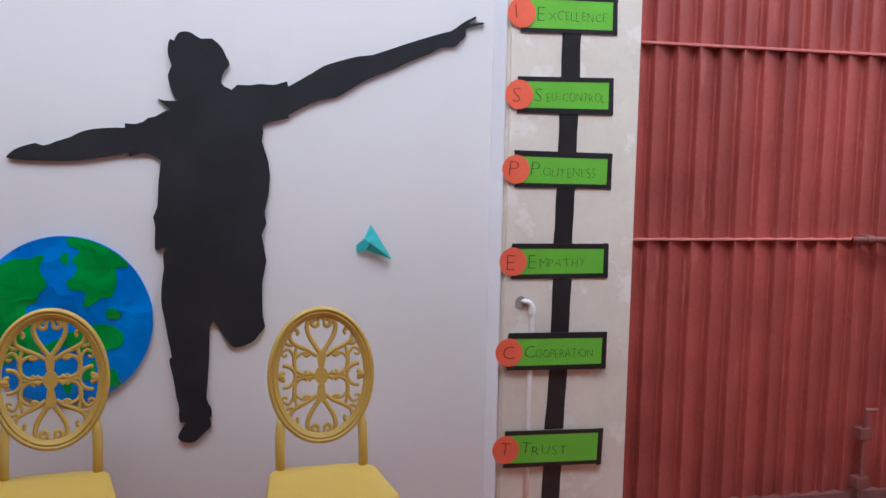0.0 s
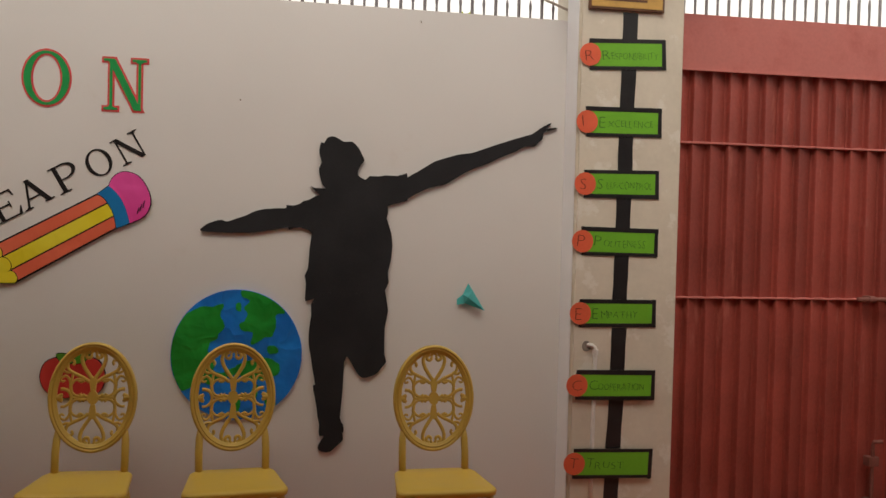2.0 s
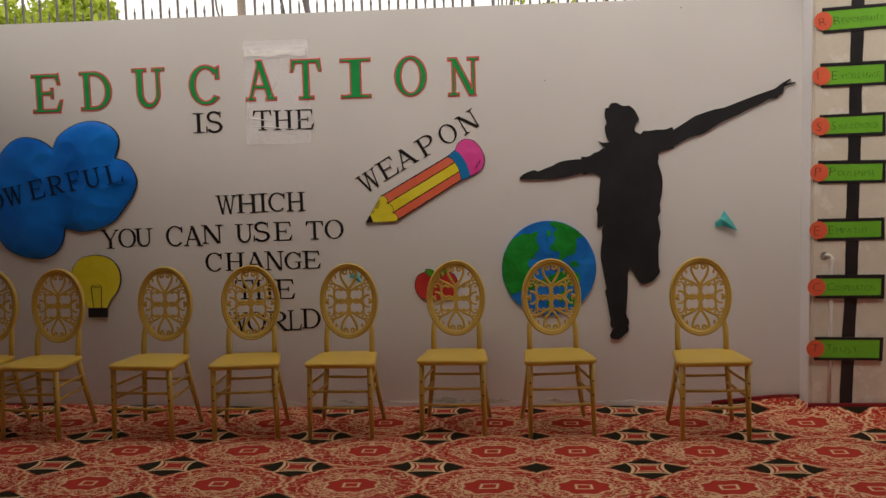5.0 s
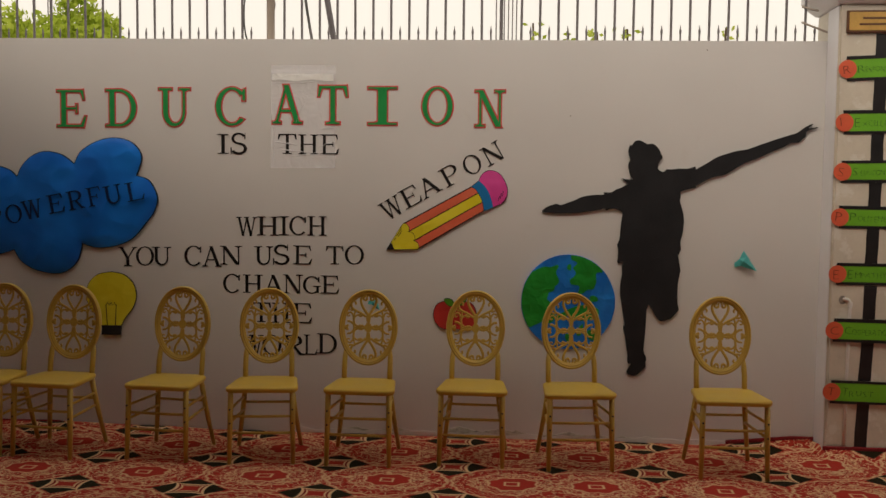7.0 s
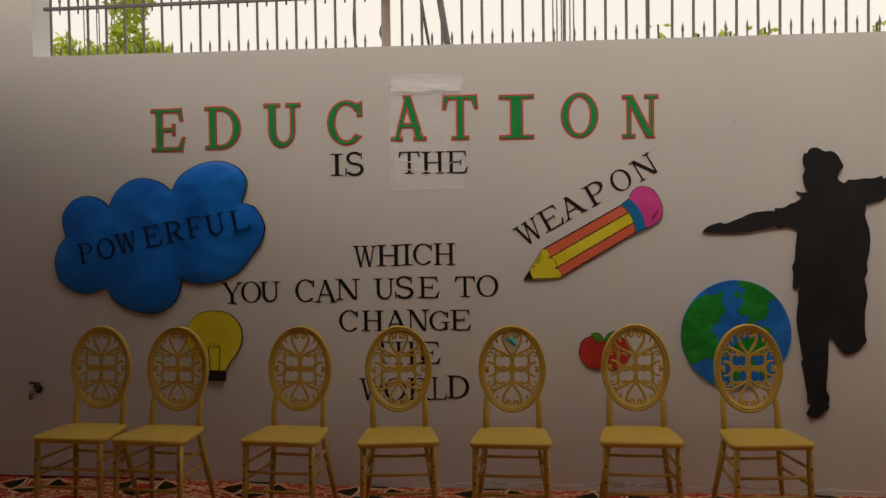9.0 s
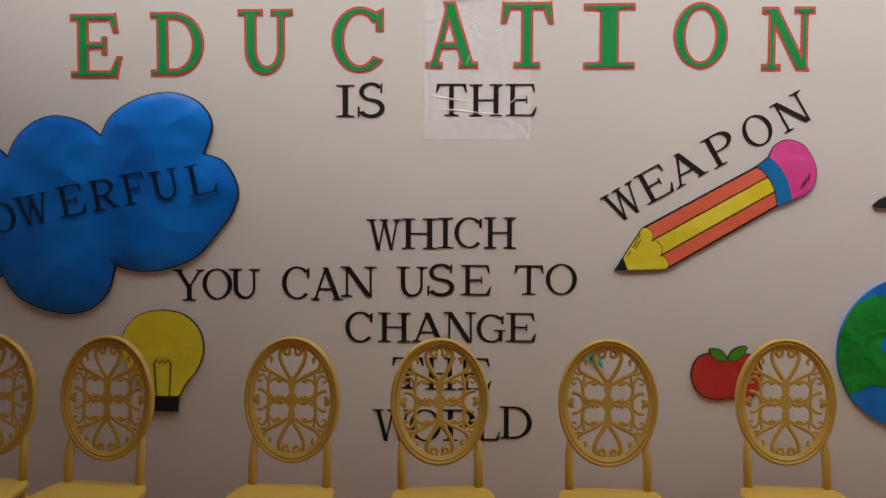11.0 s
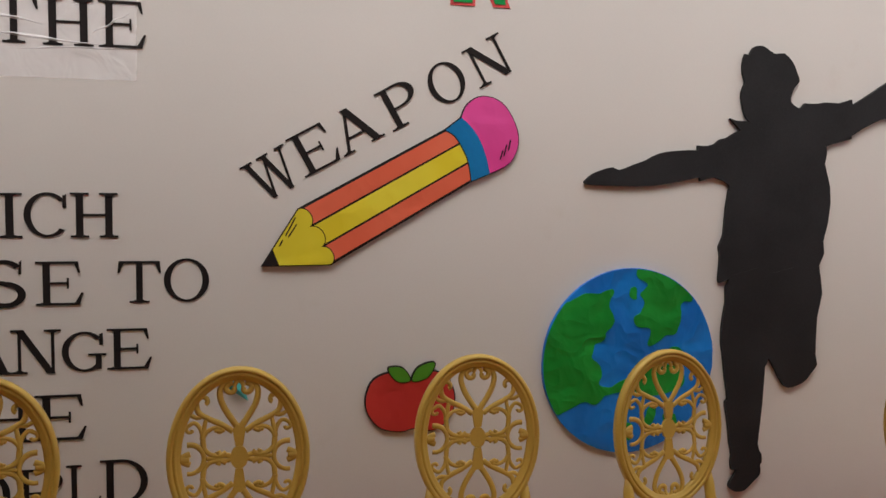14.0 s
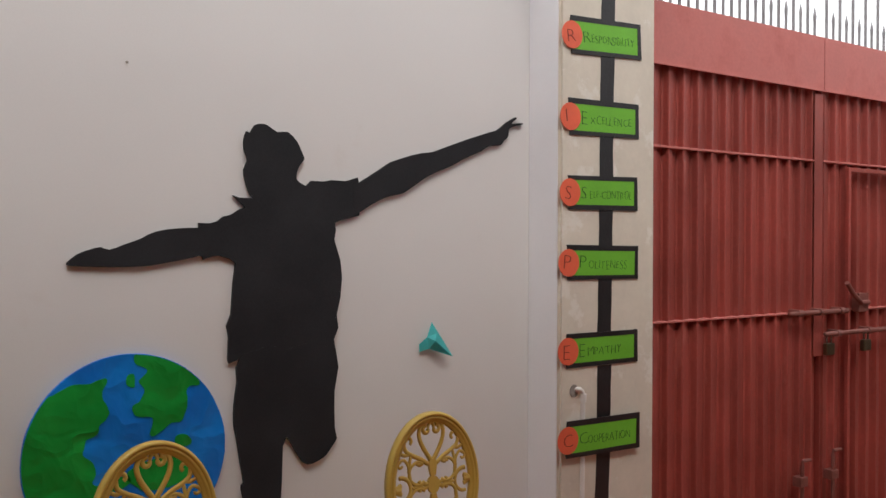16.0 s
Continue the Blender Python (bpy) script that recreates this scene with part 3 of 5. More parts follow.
def bolt(x, z, length, y=-0.125):
    b = base("gate_bolt", x, y, z)
    tagged(b, "old reddish iron sliding bolt across the gate", "bolt", group="gate bolts")
    bm = bmesh.new()
    add_tube(bm, [(0, 0, 0), (length, 0, 0)], 0.013, 10)
    part("rod", bm, M_RUST, b, smooth_shade=True)
    for i in range(3):
        xx = length * (0.12 + 0.36 * i)
        bm = bmesh.new()
        add_tube(bm, [(xx, 0, 0), (xx + 0.035, 0, 0)], 0.018, 10)
        add_box(bm, xx, xx + 0.035, 0.008, 0.052, -0.018, 0.018, 0.003)
        part("sleeve", bm, M_RUST, b)
    return b


def padlock(x, z, y=-0.135):
    b = base("padlock", x, y, z)
    tagged(b, "dark brass padlock hanging on the gate bolt", "padlock", group="padlocks")
    bm = add_box(bmesh.new(), -0.034, 0.034, -0.014, 0.014, -0.062, 0.0, 0.008)
    part("body", bm, M_LOCK, b)
    bm = bmesh.new()
    add_tube(bm, [(0.019 * math.cos(a), 0, 0.028 + 0.019 * math.sin(a)) for a in np.linspace(0, math.pi, 9)] , 0.005, 8)
    add_tube(bm, [(-0.019, 0, -0.002), (-0.019, 0, 0.03)], 0.005, 8)
    add_tube(bm, [(0.019, 0, -0.002), (0.019, 0, 0.03)], 0.005, 8)
    part("shackle", bm, M_CHROME, b)


bolt(1.76, 1.245, 0.50)
bolt(2.05, 1.13, 0.80, -0.13)
padlock(2.075, 1.085)
padlock(2.41, 1.085)
latch = base("gate_latch", 2.30, -0.10, 1.28)
tagged(latch, "bent reddish iron latch lever on the gate", "latch")
bm = bmesh.new()
add_tube(bm, [(-0.06, -0.03, 0.11), (0.0, -0.03, 0.05), (0.09, -0.02, 0.0), (0.16, -0.02, 0.0)], 0.013, 8)
part("lever", bm, M_RUST, latch)
box_part("plate", M_RUST, latch, 0.08, 0.17, -0.015, 0.03, -0.05, 0.05, 0.004)
for xx, hh in ((1.885, 0.47), (2.15, 0.49)):
    drop = base("drop_bolt", xx, -0.115, G)
    tagged(drop, "upright reddish iron drop bolt at the foot of the gate", "bolt", group="drop bolts")
    bm = bmesh.new()
    add_tube(bm, [(0, 0, 0.0), (0, 0, hh - 0.02), (0, -0.004, hh), (0.04, -0.02, hh + 0.004)], 0.010, 8)
    part("rod", bm, M_RUST, drop)
    for zz in (0.12, 0.34):
        box_part("bracket", M_RUST, drop, -0.03, 0.03, -0.014, 0.036, zz, zz + 0.05, 0.004)


# ---- fence on the wall ----
def fence():
    f = base("fence", -2.7, 0.10, WALL_TOP)
    tagged(f, "grey iron picket fence standing on top of the wall", "fence")
    bm = add_tube(bmesh.new(), [(0, 0, -0.03), (0, 0, 1.0)], 0.0085, 8)
    bar = part("bar", bm, M_BAR, f)
    bm = add_tube(bmesh.new(), [(0, 0, -0.03), (0, 0, 0.05), (0, 0, 0.07), (0, 0, 0.112)], [0.006, 0.006, 0.0085, 0.001], 6)
    spike = part("spike", bm, M_BAR, f)
    bm = add_tube(bmesh.new(), [(0, 0, 0.30), (0, 0, 0.36), (0, 0, 0.385), (0, 0, 0.43)], [0.006, 0.006, 0.010, 0.001], 6)
    upper = part("upper_spike", bm, M_BAR, f)
    made = False
    for x0, step, n in ((-2.784, 0.1203, 17), (-0.575, 0.1193, 12), (0.995, 0.1198, 16)):
        for i in range(n):
            for src, dx in ((bar, 0.0), (spike, step / 2), (upper, step / 2)):
                o = src if not made else new(src.name.split(".")[0], src.data)
                o.parent = f
                o.location.x = x0 + step * i + dx
                o.rotation_euler = (random.uniform(-.006, .006), random.uniform(-.006, .006), 0)
            made = True
    for z in (0.325, 0.9):
        box_part("rail", M_BAR, f, -2.83, 2.86, -0.010, 0.010, z, z + 0.022, 0.003)
    for a, d in (((2.77, 0, 0.126), (2.90, -0.09, 0.045)), ((2.77, 0, 0.222), (2.85, -0.06, 0.185))):
        part("bracket", add_tube(bmesh.new(), [a, d], 0.007, 6), M_POLE, f)
    for x in (-0.68, 0.863):
        bm = add_tube(bmesh.new(), [(x, 0.045, -0.05), (x, 0.045, 1.05)], 0.028 if x < 0 else 0.012, 12)
        part("post", bm, M_POLE if x < 0 else M_BAR, f)


fence()


# ---- paper letters ----
def q_bar(x0, z0, x1, z1, w):
    return [(x0 - w / 2, z0), (x0 + w / 2, z0), (x1 + w / 2, z1), (x1 - w / 2, z1)]


def q_rect(x0, x1, z0, z1):
    return [(x0, z0), (x1, z0), (x1, z1), (x0, z1)]


def q_arc(cx, cz, rx, rz, a0, a1, tv, th, n=26):
    a = [radians(a0 + (a1 - a0) * i / n) for i in range(n + 1)]
    if abs(a1 - a0) >= 359:
        half = [q_arc(cx, cz, rx, rz, a0, a0 + 181, tv, th), q_arc(cx, cz, rx, rz, a0 + 180, a0 + 361, tv, th)]
        return half
    return [(cx + rx * math.cos(t), cz + rz * math.sin(t)) for t in a] + [(cx + (rx - tv) * math.cos(t), cz + (rz - th) * math.sin(t)) for t in a[::-1]]


def serif(x, z, wide, up):
    h = 0.045
    z0, z1 = (z, z + h) if up else (z - h, z)
    k = 0.05 if up else -0.05
    flare = [(x - wide * 0.32, (z1 if up else z0)), (x + wide * 0.32, (z1 if up else z0)), (x, (z1 if up else z0) + k)]
    return [q_rect(x - wide / 2, x + wide / 2, z0, z1), flare]


def glyph(c, T=0.17):
    """A slab of a Roman capital in a cell one high: its convex or ring pieces and its width."""
    t = 0.06
    P = []
    w = 1.0
    if c == "I":
        w = 0.6
        P += [q_bar(.3, 0, .3, 1, T * 1.15)] + serif(.3, 0, .56, 1) + serif(.3, 1, .56, 0)
    elif c in "EFL":
        P += [q_bar(.24, 0, .24, 1, T)] + serif(.24, 0, .44, 1) + serif(.24, 1, .44, 0)
        if c != "L":
            P += [q_rect(.2, .90, .945, 1), [(.90, 1), (.82, .95), (.90, .74), (.94, .74)], q_rect(.25, .70, .475, .53), q_rect(.66, .70, .38, .62)]
        if c != "F":
            P += [q_rect(.2, .92, 0, .055), [(.92, 0), (.82, .05), (.96, .29), (1.0, .29)]]
        w = .98
    elif c == "D":
        P += [q_bar(.2, 0, .2, 1, T)] + serif(.2, 0, .4, 1) + serif(.2, 1, .4, 0)
        P += [q_rect(.18, .45, 0, t), q_rect(.18, .45, 1 - t, 1), q_arc(.44, .5, .54, .5, -91, 91, T, t)]
    elif c == "U":
        P += [q_bar(.2, .37, .2, 1, T), q_bar(.80, .37, .80, 1, .075)] + serif(.2, 1, .42, 0) + serif(.82, 1, .36, 0)
        xo, ro, xi, ri = (1.0375 - T / 2) / 2, (.6375 + T / 2) / 2, (.9625 + T / 2) / 2, (.5625 - T / 2) / 2
        turns = [math.pi + math.pi * i / 24 for i in range(25)]
        P += [[(xo + ro * math.cos(a), .38 + .38 * math.sin(a)) for a in turns] + [(xi + ri * math.cos(a), .38 + .295 * math.sin(a)) for a in turns[::-1]]]
    elif c in "CG":
        P += [q_arc(.52, .5, .5, .5, 42, 318, T, .06), [(.85, .66), (.93, .66), (.93, .96), (.85, .93)]]
        if c == "G":
            P += [q_bar(.83, .06, .83, .42, T * .85), q_rect(.60, 1.0, .40, .45)]
        w = 1.0
    elif c == "A":
        P += [q_bar(.13, 0, .48, 1, .075), q_bar(.85, 0, .46, 1, T * 1.1), q_rect(.26, .70, .30, .36)] + serif(.14, 0, .28, 1) + serif(.85, 0, .32, 1)
    elif c == "T":
        P += [q_bar(.5, 0, .5, 1, T)] + serif(.5, 0, .46, 1) + [q_rect(.03, .97, .94, 1), [(.0, .72), (.045, .72), (.14, .95), (.03, 1)], [(1, .72), (.955, .72), (.86, .95), (.97, 1)]]
    elif c == "O":
        P += q_arc(.5, .5, .5, .5, 90, 450, T, .05)
    elif c == "N":
        P += [q_bar(.17, 0, .17, 1, .065), q_bar(.84, 0, .84, 1, .065), q_bar(.80, 0, .17, 1, T * 1.15)] + serif(.16, 0, .32, 1) + serif(.84, 1, .34, 0) + [q_rect(.0, .26, .955, 1)]
    elif c == "H":
        P += [q_bar(.2, 0, .2, 1, T), q_bar(.8, 0, .8, 1, T), q_rect(.2, .8, .475, .53)]
        for x in (.2, .8):
            P += serif(x, 0, .38, 1) + serif(x, 1, .38, 0)
    elif c == "S":
        P += [q_arc(.5, .735, .40, .265, 28, 272, .15, .085), q_arc(.5, .275, .45, .275, -155, 91, .17, .10), [(.80, .70), (.86, .70), (.87, 1), (.82, .95)], [(.05, .0), (.10, .04), (.12, .32), (.05, .32)]]
    elif c == "W":
        P += [q_bar(.33, 0, .12, 1, T * .72), q_bar(.33, 0, .52, 1, .055), q_bar(.72, 0, .50, 1, T * .72), q_bar(.72, 0, .90, 1, .055)]
        P += serif(.12, 1, .28, 0) + serif(.50, 1, .26, 0) + serif(.90, 1, .22, 0)
    elif c in "PR":
        P += [q_bar(.22, 0, .22, 1, T)] + serif(.22, 0, .42, 1) + serif(.2, 1, .38, 0)
        P += [q_rect(.2, .5, .945, 1), q_rect(.2, .5, .44, .49), q_arc(.5, .72, .40, .28, -91, 91, T, .055)]
        if c == "R":
            P += [q_bar(.86, 0, .50, .47, T)] + serif(.88, 0, .28, 1)
    elif c == "Y":
        P += [q_bar(.5, 0, .5, .45, T), q_bar(.5, .42, .14, 1, T), q_bar(.5, .42, .86, 1, .07)] + serif(.5, 0, .42, 1) + serif(.14, 1, .3, 0) + serif(.86, 1, .26, 0)
    return P, w


def letter(c, x0, x1, z0, z1, group, material=None, y=0.0, turn=0.0, edge=None, T=0.15, label=""):
    """A cut-out capital on the wall; x0..z1 is its upright box, turn leans it about its middle."""
    P, w = glyph(c, T)
    cx, cz = (x0 + x1) / 2, (z0 + z1) / 2
    sx, sz = (x1 - x0) / w, z1 - z0
    ca, sa = math.cos(radians(turn)), math.sin(radians(turn))

    def put(p):
        a, b = p[0] * sx - (x1 - x0) / 2, (p[1] - 0.5) * sz
        return (a * ca - b * sa, a * sa + b * ca)
    P = [[put(p) for p in q] for q in P]
    thing = base("letter", cx, y, cz) if edge else None
    bm = bmesh.new()
    for i, q in enumerate(P):
        add_prism(bm, q, -0.0042 - 0.00012 * i if edge else -0.0025 - 0.00012 * i, -0.0003)
    if edge:
        part("face", bm, material, thing)
        bm = bmesh.new()
        for i, q in enumerate(P):
            add_prism(bm, grown(q, 0.0090), -0.0022 - 0.0001 * i, -0.0002)
        part("border", bm, edge, thing, "red painted outline")
    else:
        thing = part("letter", bm, material or M_LETTER, None)
        thing.location = (cx, y, cz)
    tagged(thing, label or "black card cut-out serif capital %s stuck on the wall" % c, "letter", group)
    return thing


def word(text, boxes, group):
    for c, (x0, x1, z0, z1) in zip(text, boxes):
        letter(c, x0, x1, z0, z1, group)


def title(c, x0, x1, z0, z1):
    d = 0.009
    letter(c, x0 + d, x1 - d, z0 + d, z1 - d, "letters of the heading", M_GREEN, edge=M_RED, T=0.155 if c == "I" else 0.160, label="large green cut-out capital %s with a red outline on the wall" % c)


for c, x0, x1, z0, z1 in (("E", -4.809, -4.591, 2.045, 2.307), ("D", -4.468, -4.238, 2.050, 2.312), ("U", -4.101, -3.874, 2.052, 2.320), ("C", -3.722, -3.487, 2.058, 2.327),
                          ("A", -3.335, -3.124, 2.074, 2.343), ("T", -3.033, -2.820, 2.072, 2.337), ("I", -2.709, -2.490, 2.069, 2.330), ("O", -2.348, -2.133, 2.068, 2.331), ("N", -2.003, -1.798, 2.059, 2.310)):
    title(c, x0, x1, z0, z1)
word("IS", ((-3.701, -3.622, 1.882, 2.012), (-3.617, -3.494, 1.878, 2.022)), "letters of IS")
word("THE", ((-3.292, -3.166, 1.885, 2.015), (-3.157, -3.022, 1.883, 2.012), (-3.013, -2.887, 1.884, 2.013)), "letters of THE, upper")
word("WHICH", ((-3.572, -3.436, 1.339, 1.466), (-3.433, -3.287, 1.345, 1.470), (-3.287, -3.217, 1.348, 1.473), (-3.218, -3.095, 1.349, 1.476), (-3.095, -2.965, 1.349, 1.476)), "letters of WHICH")
word("YOU", ((-4.386, -4.254, 1.124, 1.254), (-4.264, -4.138, 1.130, 1.259), (-4.149, -4.020, 1.133, 1.258)), "letters of YOU")
word("CAN", ((-3.932, -3.805, 1.133, 1.270), (-3.807, -3.677, 1.132, 1.267), (-3.683, -3.536, 1.146, 1.271)), "letters of CAN")
word("USE", ((-3.451, -3.324, 1.147, 1.272), (-3.331, -3.208, 1.150, 1.286), (-3.191, -3.065, 1.156, 1.281)), "letters of USE")
word("TO", ((-2.970, -2.851, 1.160, 1.281), (-2.843, -2.716, 1.161, 1.288)), "letters of TO")
word("CHANGE", ((-3.668, -3.543, 0.956, 1.085), (-3.530, -3.395, 0.960, 1.082), (-3.390, -3.253, 0.961, 1.083), (-3.257, -3.126, 0.961, 1.087), (-3.126, -3.004, 0.962, 1.079), (-3.004, -2.881, 0.966, 1.085)), "letters of CHANGE")
word("THE", ((-3.471, -3.340, 0.766, 0.897), (-3.334, -3.207, 0.763, 0.897), (-3.201, -3.063, 0.765, 0.897)), "letters of THE, lower")
word("WORLD", ((-3.549, -3.392, 0.545, 0.678), (-3.399, -3.268, 0.546, 0.681), (-3.262, -3.113, 0.550, 0.682), (-3.120, -3.026, 0.554, 0.688), (-3.026, -2.891, 0.564, 0.698)), "letters of WORLD")
for c, x, z, w, turn in (("W", -2.534, 1.536, 0.142, 31), ("E", -2.413, 1.612, 0.128, 29), ("A", -2.292, 1.680, 0.140, 30), ("P", -2.148, 1.757, 0.132, 30), ("O", -2.011, 1.825, 0.116, 28), ("N", -1.878, 1.897, 0.131, 30)):
    letter(c, x - w / 2, x + w / 2, z - 0.063, z + 0.063, "letters of WEAPON", turn=turn, label="black card serif capital %s set aslant above the pencil" % c)


# ---- cut-out pictures ----
def cutout(name, label, category, x, z):
    return tagged(base(name, x, 0.0, z), label, category)


def puffed(outline, y, rise, width, step):
    """A sheet filling the outline, flat at its rim and swelling towards the middle."""
    P = np.array(outline)
    A, B = P, np.roll(P, -1, axis=0)

    def nearest(x, z):
        d = B - A
        u = np.clip(((x - A[:, 0]) * d[:, 0] + (z - A[:, 1]) * d[:, 1]) / np.maximum((d * d).sum(1), 1e-12), 0, 1)
        q = A + d * u[:, None]
        r = np.hypot(q[:, 0] - x, q[:, 1] - z)
        i = int(r.argmin())
        return float(r[i]), float(q[i, 0]), float(q[i, 1])

    def inside(x, z):
        hit = (A[:, 1] > z) != (B[:, 1] > z)
        if not hit.any():
            return False
        a, b = A[hit], B[hit]
        return int((x < a[:, 0] + (z - a[:, 1]) / (b[:, 1] - a[:, 1]) * (b[:, 0] - a[:, 0])).sum()) % 2 == 1
    lo, hi = P.min(0), P.max(0)
    bm = bmesh.new()
    grid = {}
    for j in range(int((hi[1] - lo[1]) / step) + 2):
        for i in range(int((hi[0] - lo[0]) / step) + 2):
            x, z = lo[0] + i * step, lo[1] + j * step
            if inside(x, z):
                grid[i, j] = bm.verts.new((x, y, z))
    for (i, j), v in list(grid.items()):
        q = [grid.get(s) for s in ((i, j), (i + 1, j), (i + 1, j + 1), (i, j + 1))]
        if None not in q:
            bm.faces.new(q)
    bmesh.ops.delete(bm, geom=[v for v in bm.verts if not v.link_faces], context="VERTS")
    for v in bm.verts:
        d, qx, qz = nearest(v.co.x, v.co.z)
        if v.is_boundary:
            v.co.x, v.co.z, d = qx, qz, 0.0
        swell = 1 - math.exp(-d / width)
        fold = abs(noise.noise(Vector((v.co.x * 5 + v.co.z * 2, v.co.z * 6 - v.co.x * 3, 4)))) * 0.012 + noise.noise(Vector((v.co.x * 3, v.co.z * 3, 9))) * 0.006
        v.co.y = y - rise * swell + fold * swell
    return bm


def cloud():
    th = cutout("cloud_cutout", "shiny blue paper cloud with a dark outline on the wall", "wall decoration", -4.77, 1.52)
    lobes = (((-5.364, 1.539), (-5.384, 1.66), (-5.32, 1.755), (-5.219, 1.789), (-5.13, 1.765)),
             ((-5.081, 1.722), (-5.04, 1.80), (-4.965, 1.865), (-4.872, 1.892), (-4.76, 1.868)),
             ((-4.680, 1.810), (-4.63, 1.895), (-4.51, 1.965), (-4.377, 1.985), (-4.265, 1.945), (-4.210, 1.855)),
             ((-4.246, 1.733), (-4.16, 1.70), (-4.105, 1.590), (-4.13, 1.49)),
             ((-4.184, 1.417), (-4.28, 1.31), (-4.406, 1.256), (-4.53, 1.245)),
             ((-4.627, 1.270), (-4.66, 1.16), (-4.73, 1.09), (-4.823, 1.064), (-4.96, 1.088), (-5.06, 1.145)),
             ((-5.110, 1.222), (-5.22, 1.19), (-5.32, 1.205), (-5.41, 1.27), (-5.439, 1.385), (-5.41, 1.48)))
    pts = []
    for i, lobe in enumerate(lobes):
        nxt = lobes[(i + 1) % len(lobes)][0]
        pts += curve_pts(list(lobe) + [nxt], 5)[:-1]
    pts = [(x + 4.77, z - 1.52) for x, z in pts]
    bm = add_prism(bmesh.new(), pts, -0.014, -0.0006)
    part("outline", bm, M_BLACK, th, "dark marker outline")
    inner = grown(pts, -0.0045)
    part("paper", puffed(inner, -0.0150, 0.024, 0.055, 0.008), M_BLUE, th, smooth_shade=True)
    return th


cloud()
for c, x, z, w in (("P", -5.217, 1.443, .105), ("O", -5.092, 1.468, .115), ("W", -4.962, 1.500, .14), ("E", -4.799, 1.540, .115), ("R", -4.660, 1.566, .115), ("F", -4.530, 1.590, .105), ("U", -4.400, 1.604, .125), ("L", -4.252, 1.628, .125)):
    letter(c, x - w / 2, x + w / 2, z - 0.063, z + 0.063, "letters of POWERFUL", M_LETTER_BLUE, y=-0.0395, turn=11, label="dark navy serif capital %s on the blue cloud" % c)


def bulb():
    th = cutout("bulb_cutout", "yellow paper light bulb with a black base on the wall", "wall decoration", -4.434, 0.873)
    half = [(0.0, 0.211), (0.09, 0.192), (0.155, 0.13), (0.172, 0.045), (0.145, -0.035), (0.10, -0.09), (0.066, -0.15)]
    pts = curve_pts(half, 5)
    pts = pts + [(-x, z) for x, z in pts[::-1]][:-1]
    part("outline", add_prism(bmesh.new(), grown(pts, 0.0032), -0.012, -0.0006), M_BLACK, th)
    part("paper", add_prism(bmesh.new(), pts, -0.0145, -0.0125), M_YELLOW, th)
    part("cap", add_prism(bmesh.new(), [(-0.068, -0.215), (0.062, -0.215), (0.066, -0.15), (-0.066, -0.15)], -0.0165, -0.0006), M_BLACK, th, "black paper screw base")
    bm = bmesh.new()
    for s in (-1, 1):
        add_tube(bm, [(s * 0.028, -0.0150, -0.15), (s * 0.036, -0.0150, -0.01)], 0.0028, 5)
    zig = [(-0.036 + 0.012 * i, -0.0150, -0.012 + (0.016 if i % 2 else -0.002)) for i in range(7)]
    add_tube(bm, zig, 0.0026, 5)
    part("filament", bm, M_LETTER, th, "drawn black filament lines")


bulb()


